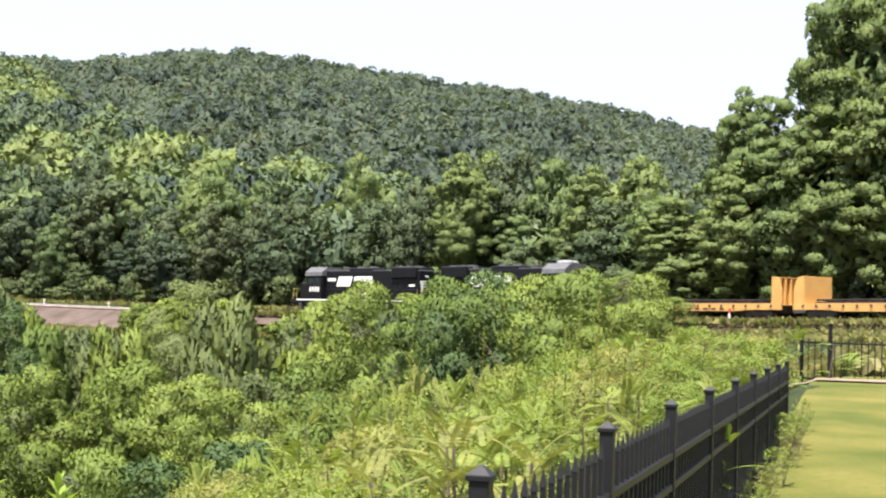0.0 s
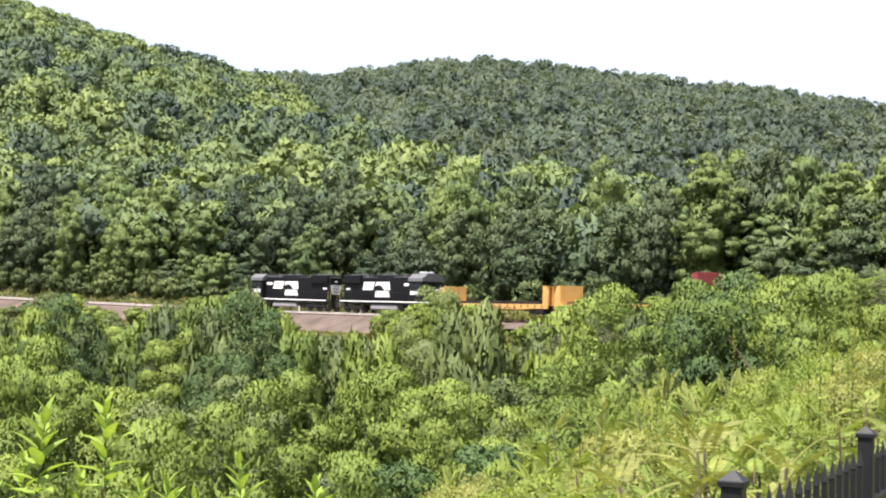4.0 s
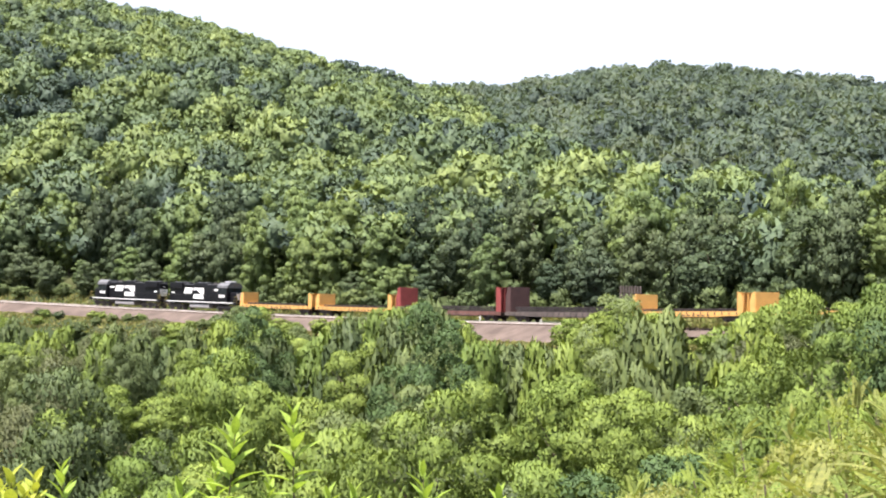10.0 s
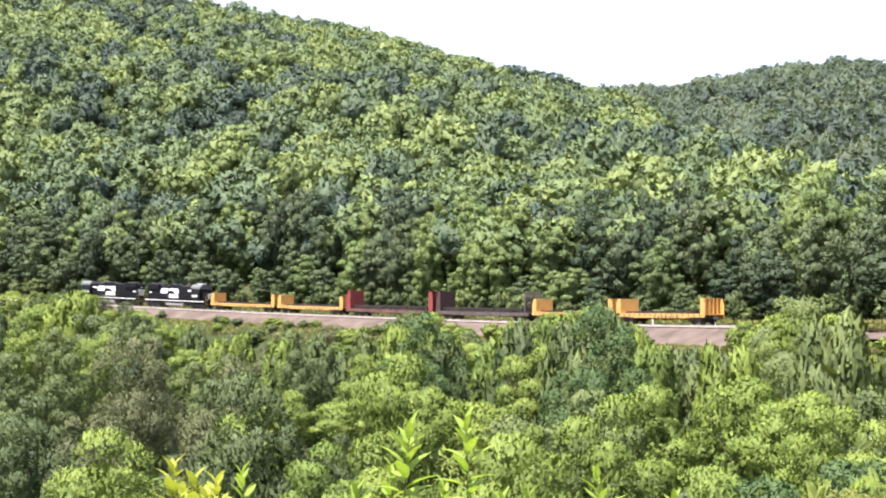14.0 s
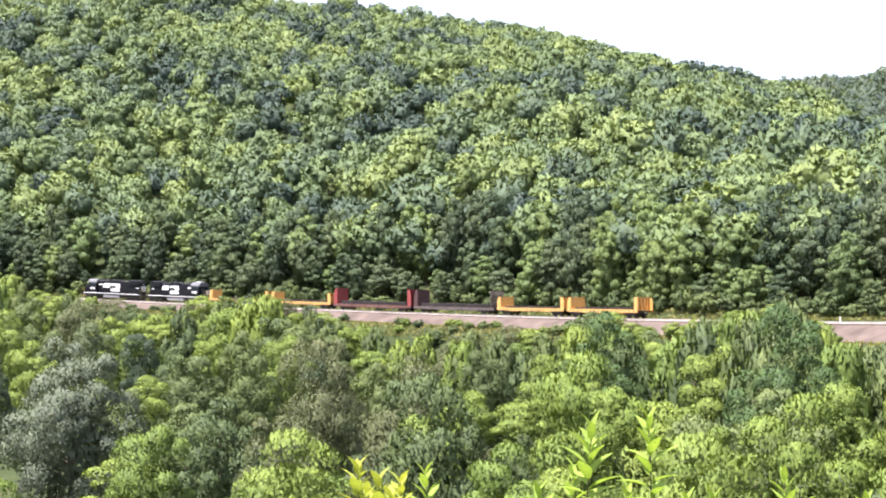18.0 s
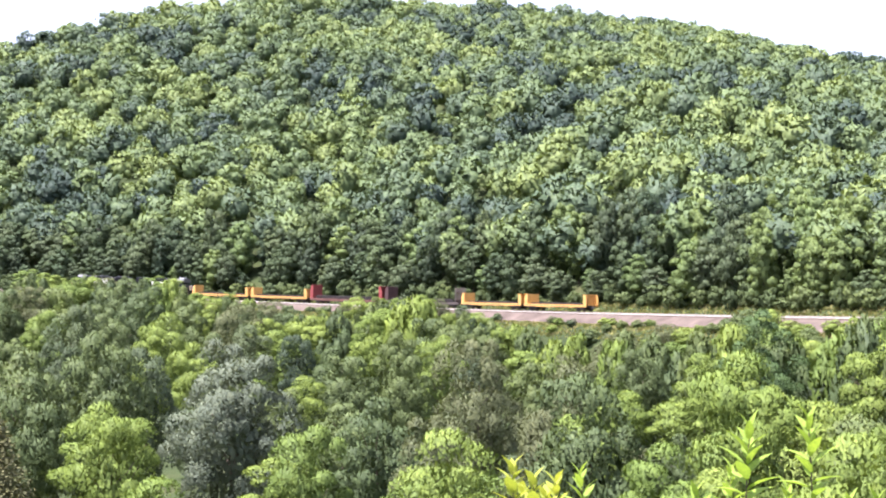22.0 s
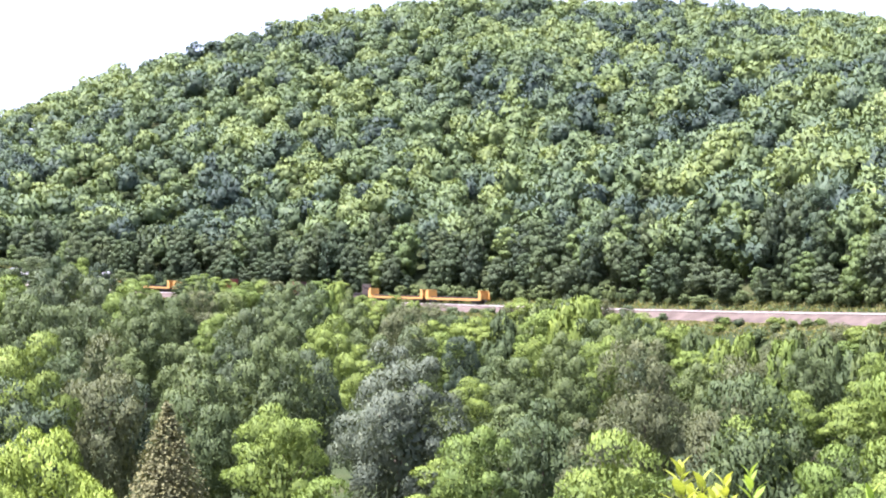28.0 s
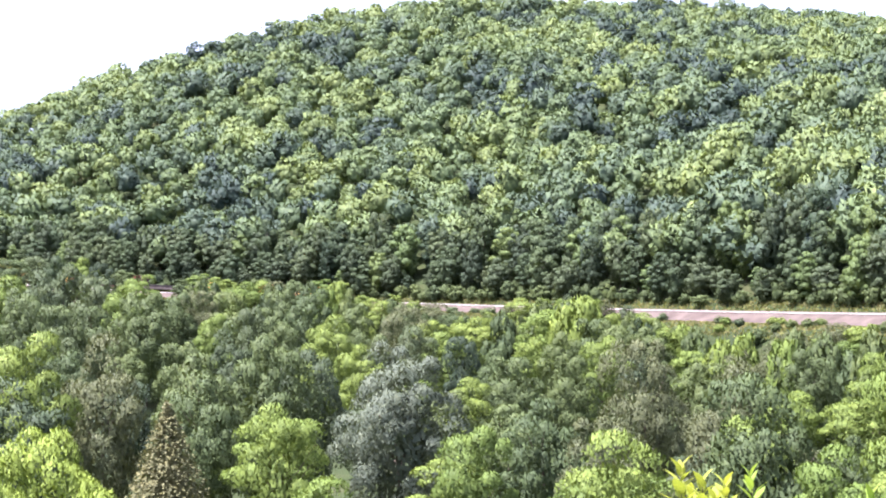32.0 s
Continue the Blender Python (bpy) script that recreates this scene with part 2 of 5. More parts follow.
def box(bm, lo, hi, bevel=0.0):
    """A box between two corners, its edges rounded by bevel."""
    c = [(a + b) / 2 for a, b in zip(lo, hi)]
    d = [abs(b - a) for a, b in zip(lo, hi)]
    g = bmesh.ops.create_cube(bm, size=1, matrix=Matrix.Translation(c) @ Matrix.Diagonal((*d, 1)))
    if bevel:
        ed = list({e for v in g["verts"] for e in v.link_edges})
        bmesh.ops.bevel(bm, geom=ed, offset=min(bevel, min(d) * 0.45), segments=2, affect="EDGES", profile=0.5)


def rod(bm, a, b, r1, r2=None, n=8):
    a, b = Vector(a), Vector(b)
    d = b - a
    m = Matrix.Translation((a + b) / 2) @ d.to_track_quat("Z", "Y").to_matrix().to_4x4()
    bmesh.ops.create_cone(bm, cap_ends=True, segments=n, radius1=r1, radius2=r1 if r2 is None else r2, depth=d.length, matrix=m)


def tube(bm, pts, radii, n=6):
    """One bent, tapering tube through pts."""
    rings = []
    for i, (p, r) in enumerate(zip(pts, radii)):
        d = (Vector(pts[min(i + 1, len(pts) - 1)]) - Vector(pts[max(i - 1, 0)])).normalized()
        m = d.to_track_quat("Z", "Y").to_matrix()
        rings.append([bm.verts.new(Vector(p) + m @ Vector((r * math.cos(6.2832 * k / n), r * math.sin(6.2832 * k / n), 0))) for k in range(n)])
    for a, b in zip(rings, rings[1:]):
        for k in range(n):
            bm.faces.new((a[k], a[(k + 1) % n], b[(k + 1) % n], b[k]))
    bm.faces.new(rings[0][::-1])
    bm.faces.new(rings[-1])


# ---- ground ----
def build_ground():
    az = np.concatenate([np.arange(-180, -40, 5), np.arange(-40, 60, 0.5), np.arange(60, 180, 5)])
    rr = np.concatenate([[0.05], np.arange(0.6, 30, 0.6), np.geomspace(30, 90, 28)[:-1], np.arange(90, 480, 4), np.geomspace(480, 1500, 40), [2000, 3000, 4600]])
    A, R = np.meshgrid(np.radians(az), rr, indexing="ij")
    X, Y = R * np.sin(A), R * np.cos(A)
    Z = ground_height(X, Y)
    v = np.stack([X, Y, Z], -1).reshape(-1, 3)
    na, nr = len(az), len(rr)
    i, j = np.meshgrid(np.arange(na), np.arange(nr - 1), indexing="ij")
    i2 = (i + 1) % na
    f = np.stack([i * nr + j, i * nr + j + 1, i2 * nr + j + 1, i2 * nr + j], -1).reshape(-1, 4)[:, ::-1]
    ob = part_mesh("ground", mesh_np("ground", v, f, smooth_shade=True), M_GROUND)
    tagged(ob, "wooded valley floor and hillsides under weeds and leaf litter", "ground", kind="structure")


build_ground()


def ribbon(name, s0, s1, profile, step, mat):
    """A strip along the railway whose cross-section is (side, up) points."""
    ss = np.arange(s0, s1, step)
    v = np.array([line(s, a, b) for s in ss for a, b in profile])
    k, n = len(profile), len(ss)
    i, j = np.meshgrid(np.arange(n - 1), np.arange(k - 1), indexing="ij")
    f = np.stack([i * k + j, i * k + j + 1, (i + 1) * k + j + 1, (i + 1) * k + j], -1).reshape(-1, 4)
    return part_mesh(name, mesh_np(name, v, f[:, ::-1]), mat)


tagged(ribbon("ballast", 24, 600, [(11.4, -2.6), (9.8, -1.9), (6.9, -0.62), (6.2, -0.34), (-2.4, -0.34), (-4.5, -1.2)], 2.0, M_BALLAST),
       "pinkish grey crushed-stone ballast under the railway tracks", "ballast", kind="structure")
tagged(ribbon("ballast", -250, 26.5, [(7.6, -1.15), (6.5, -0.55), (6.1, -0.345), (-2.4, -0.345), (-4.5, -1.2)], 2.0, M_BALLAST),
       "pinkish grey ballast with grassy shoulders near the park", "ballast", kind="structure")
TRACKS = (0.0, 4.1)
for mid in TRACKS:
    for gauge in (-0.7525, 0.7525):
        g = mid + gauge
        tagged(ribbon("rail", -250, 600, [(g + 0.07, -0.17), (g + 0.02, -0.14), (g + 0.02, -0.05), (g + 0.036, -0.03), (g + 0.036, 0), (g - 0.036, 0), (g - 0.036, -0.03), (g - 0.02, -0.05), (g - 0.02, -0.14), (g - 0.07, -0.17)], 2.0, M_RAIL),
               "worn steel rail on the curved railway line", "rail", "rails of the line", kind="structure")

# ---- plants ----
ICO = (1 + 5 ** 0.5) / 2
ICO_V = np.array([(-1, ICO, 0), (1, ICO, 0), (-1, -ICO, 0), (1, -ICO, 0), (0, -1, ICO), (0, 1, ICO), (0, -1, -ICO), (0, 1, -ICO), (ICO, 0, -1), (ICO, 0, 1), (-ICO, 0, -1), (-ICO, 0, 1)]) / 1.902
ICO_F = np.array([(0, 11, 5), (0, 5, 1), (0, 1, 7), (0, 7, 10), (0, 10, 11), (1, 5, 9), (5, 11, 4), (11, 10, 2), (10, 7, 6), (7, 1, 8), (3, 9, 4), (3, 4, 2), (3, 2, 6), (3, 6, 8), (3, 8, 9), (4, 9, 5), (2, 4, 11), (6, 2, 10), (8, 6, 7), (9, 8, 1)])


def unit(v):
    return v / np.maximum(np.linalg.norm(v, axis=-1, keepdims=True), 1e-9)


def leaf_quads(rng, pos, nrm, size, droop=0.3, slim=0.5):
    """Kite-shaped leaf sprays at pos that face nrm."""
    n = len(pos)
    t = unit(np.cross(nrm, rng.normal(size=(n, 3))))
    b = np.cross(nrm, t)
    s = (size * rng.uniform(0.6, 1.35, n))[:, None]
    tip, tail = pos + t * s * 0.62 - nrm * s * droop, pos - t * s * 0.5 - nrm * s * droop * 0.4
    v = np.stack([tail, pos + b * s * slim, tip, pos - b * s * slim], 1).reshape(-1, 3)
    k = np.arange(n)[:, None] * 4
    f = np.concatenate([k + np.array([0, 1, 2]), k + np.array([0, 2, 3])], 0)
    return v, f


def join_arrays(pieces):
    vs, fs, ns, o = [], [], [], 0
    for v, f, *n in pieces:
        vs.append(v)
        fs.append(f + o)
        ns += n
        o += len(v)
    return (np.concatenate(vs), np.concatenate(fs)) + ((np.concatenate(ns),) if ns else ())


def tufts(rng, pos, aim, shade, size, slim=0.42):
    """Pointed leaf sprays at pos whose tips reach towards aim; shade: the way their clump faces."""
    n = len(pos)
    side = unit(np.cross(aim, shade + 0.35 * rng.normal(size=(n, 3))))
    s = (size * rng.uniform(0.6, 1.4, n))[:, None]
    back = pos - aim * s * 0.4
    v = np.stack([back - side * s * slim, back + side * s * slim, pos + aim * s * 0.75], 1).reshape(-1, 3)
    return v, np.arange(3 * n).reshape(-1, 3), np.repeat(shade, 3, 0)


def crown(rng, w, h, puffs, per, leaf, low=0.0, puff=0.17, flat=0.7, spike=0.75, core=0.0, lift=0.35, body=0.35):
    """A broad crown of leafy puffs held out on boughs of uneven reach, w wide, from z = low to z = low + h.
    body: how far the leaves face with the whole crown rather than with their puff."""
    up = np.array([0, 0, 1.0])
    half = np.array([w * 0.42, w * 0.42, h * 0.44])
    boughs = unit(rng.normal(size=(8, 3)) + 0.3 * up)
    reach = rng.uniform(0.72, 1.16, 8)
    d = unit(rng.normal(size=(puffs, 3)) + lift * up)
    d[:, 2] = np.maximum(d[:, 2], -0.7)
    lean = d @ boughs.T
    rad = reach[lean.argmax(1)] * rng.uniform(0.5, 1.0, puffs) ** 0.5
    pr = w * puff * rng.uniform(0.55, 1.3, puffs)
    c = d * rad[:, None] * half + np.array([0, 0, h * 0.5])
    squash = np.array([1, 1, flat])
    out = unit((c - np.array([0, 0, h * 0.4])) / np.array([w, w, h]))
    pieces = []
    for i in range(puffs):
        q = unit(rng.normal(size=(per, 3)) + 0.55 * up + 0.45 * out[i])
        p = c[i] + q * pr[i] * rng.uniform(0.72, 1.1, (per, 1)) * squash
        dist = np.linalg.norm((p[:, None] - c[None]) / squash, axis=2) / pr[None]
        dist[:, i] = 9
        keep = dist.min(1) > 0.72
        p, q = p[keep], q[keep]
        if len(p):
            along = rng.normal(size=q.shape) + 0.4 * up
            along = unit(along - q * np.sum(along * q, 1, keepdims=True))
            aim = unit(along + spike * q)
            away = unit((p - np.array([0, 0, h * 0.42])) / np.array([w, w, h]))
            shade = unit(q + body * away + (0.1 + 0.12 / (1 + body)) * rng.normal(size=q.shape))
            pieces.append(tufts(rng, p, aim, shade, leaf))
    if core:
        pieces.append((ICO_V * rng.uniform(0.8, 1.1, (12, 1)) * half * core + np.array([0, 0, h * 0.46]), ICO_F, unit(ICO_V * 1.0)))
    else:
        n = puffs * per // 9
        q = unit(rng.normal(size=(n, 3)))
        pieces.append(tufts(rng, q * half * 0.72 * rng.uniform(0.2, 1, (n, 1)) ** 0.5 + np.array([0, 0, h * 0.46]), unit(rng.normal(size=(n, 3))), q, leaf * 1.9))
    v, f, nn = join_arrays(pieces)
    v[:, :2] *= w * 0.5 / np.quantile(np.hypot(v[:, 0], v[:, 1]), 0.97)
    v[:, 2] -= np.quantile(v[:, 2], 0.003)
    v[:, 2] *= h / np.quantile(v[:, 2], 0.997)
    v[:, 2] += low
    return v, f, nn


def conifer(rng, w, h, tiers, per, leaf, low=0.0):
    """Drooping branches in tiers, shorter towards the tip."""
    pieces = []
    for i in range(tiers):
        f = i / tiers
        z, rr = low + h * f, w * 0.5 * (1 - f) ** 0.8
        k = max(5, int(per * (1 - f) ** 0.7))
        a = rng.uniform(0, 6.283, k)
        for t in (0.45, 0.75, 1.0):
            m = t * rr * rng.uniform(0.75, 1.15, k)
            p = np.stack([np.cos(a) * m, np.sin(a) * m, z - 0.25 * m + rng.normal(0, 0.15, k)], 1)
            nn = unit(np.stack([np.cos(a) * 0.5, np.sin(a) * 0.5, np.ones(k)], 1) + 0.4 * rng.normal(size=(k, 3)))
            pieces.append(leaf_quads(rng, p, nn, leaf, 0.35, 0.4))
    cone = ICO_V * np.array([w * 0.13, w * 0.13, h * 0.4]) + np.array([0, 0, low + h * 0.4])
    pieces.append((cone, ICO_F))
    return join_arrays(pieces)


def trunk_mesh(rng, h, r, lean=0.06, limbs=0, reach=2.0):
    """A tapered, slightly bent trunk; returns it and its limbs as bmeshes."""
    bm = bmesh.new()
    pts = [Vector((0, 0, -0.6))]
    for i in range(1, 5):
        pts.append(Vector((rng.normal(0, lean * h * 0.3), rng.normal(0, lean * h * 0.3), h * i / 4)))
    tube(bm, pts, [r * (1 - 0.2 * i) for i in range(5)], 7)
    out = []
    for i in range(limbs):
        b2 = bmesh.new()
        a, z = rng.uniform(0, 6.28), rng.uniform(0.45, 0.85)
        o = pts[2] + (pts[4] - pts[2]) * max(0, (z - 0.5) * 2)
        m = o + Vector((math.cos(a) * reach * 0.5, math.sin(a) * reach * 0.5, reach * 0.35))
        rod(b2, o, m, r * 0.42, r * 0.3, 6)
        rod(b2, m, m + Vector((math.cos(a + 0.3) * reach * 0.5, math.sin(a + 0.3) * reach * 0.5, reach * 0.55)), r * 0.3, r * 0.1, 6)
        out.append(b2)
    return bm, out


def make_tree(name, arrays, mat, trunk_h, trunk_r, limbs, reach, seed, label, category="tree", group=""):
    rng = np.random.default_rng(seed)
    e = tagged(new(name), label, category, group)
    tb, lb = trunk_mesh(rng, trunk_h, trunk_r, limbs=limbs, reach=reach)
    part("trunk", tb, M_BARK, e)
    for b in lb:
        part("limb", b, M_BARK, e)
    part_mesh("crown", mesh_np("crown", *arrays, smooth_shade=True), mat, e)
    return e


class Kind:
    """One kind of plant: the first is built, the others are copies that share its meshes."""

    def __init__(self, build):
        self.build, self.first = build, None

    def at(self, x, y, z, sx, sz, turn, label=""):
        m = pose(x, y, z, 0, 0, turn) @ Matrix.Diagonal((sx, sx, sz, 1))
        if self.first is None:
            self.first = self.build()
            self.first.matrix_basis = m
            ob = self.first
        else:
            ob = copy_thing(self.first, pose(x, y, z, 0, 0, turn))
            ob.scale = (sx, sx, sz)
        if label:
            tagged(ob, label)
        return ob


def R(seed):
    return np.random.default_rng(seed)


# each kind with its own height and width in metres, scaled where it stands
SIZE = {}


def kinds_of(n, name, size, make, mat, trunk, limbs, reach, seed, label, category="tree", group=""):
    out = []
    for i in range(n):
        m = mat[i % len(mat)] if isinstance(mat, tuple) else mat
        k = Kind(lambda i=i, m=m: make_tree(name, make(R(seed + i)), m, trunk[0], trunk[1], limbs, reach, seed + 50 + i, label, category, group))
        SIZE[id(k)] = size
        out.append(k)
    return out


VALLEY = kinds_of(6, "broadleaf_tree", (8.0, 11.0), lambda g: crown(g, 8.0, 9.8, 42, 330, 0.172, 0.8, 0.135, 0.75), (M_LEAF, M_COOL), (8.0, 0.17), 2, 2.4, 20, "full green broadleaf tree in the valley woods", "tree", "trees of the valley")
VALLEY_BRIGHT = kinds_of(3, "broadleaf_tree", (7.0, 10.5), lambda g: crown(g, 7.0, 9.4, 30, 520, 0.145, 0.8, 0.17, 0.5), M_BRIGHT, (8.0, 0.15), 3, 2.2, 60, "bright light-green locust tree in the valley woods", "tree", "trees of the valley")
NEAR = kinds_of(4, "broadleaf_tree", (5.4, 9.0), lambda g: crown(g, 5.4, 8.6, 36, 560, 0.1, 0.3, 0.15, 0.55), (M_BRIGHT, M_NEAR), (6.5, 0.12), 3, 2.0, 300, "leafy green young tree on the slope below the park", "tree", "young trees of the slope")
VALLEY_GREY = kinds_of(1, "broadleaf_tree", (10.5, 15.0), lambda g: crown(g, 10.5, 14.4, 80, 420, 0.16, 0.6, 0.115, 0.85), M_GREY, (11.0, 0.25), 4, 3.0, 81, "large grey-green tree with dense drooping foliage")[0]
WILLOW = kinds_of(1, "willow_bush", (7.6, 14.0), lambda g: crown(g, 7.6, 13.4, 84, 300, 0.115, 0.4, 0.105, 0.9, 0.9), M_WILLOW, (10.5, 0.14), 4, 1.6, 88, "pale green willow bush below the railway", "bush")[0]
DARK = kinds_of(2, "broadleaf_tree", (7.0, 13.0), lambda g: crown(g, 7.0, 12.4, 56, 380, 0.13, 0.4, 0.13, 0.8), M_DARK, (9.5, 0.15), 3, 2.0, 92, "dark green dense bushy tree below the railway", "tree")
OLIVE = kinds_of(2, "broadleaf_tree", (8.0, 10.0), lambda g: crown(g, 8.0, 9.2, 56, 330, 0.12, 0.6, 0.115, 0.9), M_OLIVE, (7.5, 0.15), 4, 2.2, 96, "olive-brown thinly leaved tree in the valley woods", "tree")
YELLOW = kinds_of(1, "broadleaf_tree", (4.6, 12.0), lambda g: crown(g, 4.6, 7.0, 40, 380, 0.1, 5.0, 0.15, 0.8), M_YELLOW, (9.5, 0.16), 4, 1.6, 84, "sunlit yellow-green treetop on the near slope")[0]
BROWN = kinds_of(1, "conifer_tree", (9.0, 12.0), lambda g: conifer(g, 9.0, 11.8, 60, 150, 0.22, 0.4), M_BROWN, (10.5, 0.16), 0, 1, 86, "brownish half-dead conifer among green trees")[0]
EDGE = kinds_of(6, "trackside_tree", (8.0, 14.0), lambda g: crown(g, 8.0, 13.0, 50, 125, 0.31, 0.9, 0.12, 0.7, 0.8), (M_DEEP, M_COOL), (11.0, 0.18), 3, 2.4, 100, "tall green tree in the wood's edge behind the railway", "tree", "trees behind the railway")
EDGE_LIGHT = kinds_of(2, "trackside_tree", (7.0, 14.0), lambda g: crown(g, 7.0, 13.0, 44, 135, 0.32, 0.9, 0.135, 0.6, 0.8), M_TALL, (11.0, 0.16), 3, 2.2, 140, "light-green tree in the wood's edge behind the railway", "tree", "trees behind the railway")
TALL = kinds_of(3, "tall_tree", (10.0, 24.0), lambda g: crown(g, 10.0, 22.0, 130, 200, 0.28, 2.0, 0.085, 0.6, 1.1), M_TALL, (20.0, 0.3), 6, 3.4, 160, "very tall full-crowned tree behind the railway", "tree", "tall trees behind the railway")
BUSH = kinds_of(4, "bush", (4.4, 3.6), lambda g: crown(g, 4.4, 3.6, 24, 120, 0.225, 0.0, 0.17, 0.65), (M_LEAF, M_BRIGHT), (2.0, 0.06), 2, 1.2, 170, "leafy green bush on the bank below the railway", "bush", "bushes of the bank")
UNDER = kinds_of(2, "undergrowth_bush", (5.0, 4.0), lambda g: crown(g, 5.0, 4.0, 18, 60, 0.36, 0.0, 0.2), M_LEAF, (2.0, 0.06), 0, 1.2, 190, "dark leafy undergrowth at the wood's foot", "bush", "undergrowth of the woods")

TOPS = ([-40, -28.4, -25.7, -24.2, -22.3, -20.6, -18.4, -15.7, -14.6, -12.4, -11, -9.4, -8.3, -6.2, -4.8, -3.6, -2.1, 0, 3.2, 4.6, 5.9, 7.1, 8, 9, 11.1, 12.5, 14, 15, 15.8, 16.6, 18.5, 19.4, 20.3, 21.4, 22.5, 23.5, 24.2, 25.2, 25.8, 27.5, 28.4, 29.8, 31.2, 31.9, 34, 36, 37.8, 39.6, 41, 44],
        [3.4, 2.95, 3.2, 2.75, 2.2, 2.35, 2.2, 2.1, 1.6, 1.3, 0.9, 0.9, 1.23, 1.42, 1.0, 0.65, 0.25, -0.1, 0.1, -0.2, 0.05, 0.7, 0.25, -0.3, 0.25, 0.5, 0.95, 0.6, -0.1, -0.75, -0.75, -0.5, 0.3, 0.9, 1.1, 0.7, -0.35, -0.3, 0.4, 0.6, 1.2, 0.65, 1.2, 1.6, 1.9, 1.8, 2.15, 1.9, 0.8, 0.2])
PLACED = []
# trees that stand clear: bearing, half width in degrees, distance, lowest part in sight
CLEAR = ((-13.3, 2.3, 115, -4.6), (-22.2, 1.1, 105, -6.4), (-17.8, 1.2, 98, -5.6), (-10.4, 1.6, 86, -6.2), (-26.6, 2.2, 47, -7.5), (0.7, 0.9, 76, -4.5), (22.0, 1.5, 112, -0.9), (14.6, 1.4, 108, -1.0))


def plant(kind, az, r, top_el, width, label="", rng=random):
    """A tree at a bearing and distance whose top stands at top_el degrees and whose crown is width metres across."""
    a = radians(az)
    x, y = r * math.sin(a), r * math.cos(a)
    z = float(ground_height(x, y))
    h = max(1.5, EYE[2] + r * math.tan(radians(top_el)) - z)
    base_w, base_h = SIZE[id(kind)]
    if kind is not YELLOW and kind is not BROWN:
        width = min(max(width, h * 0.5), h * (1.5 if base_h < 4 else 1.05))
    PLACED.append((x, y, width * 0.5))
    return kind.at(x, y, z, width / base_w, h / base_h, rng.uniform(0, 360), label)


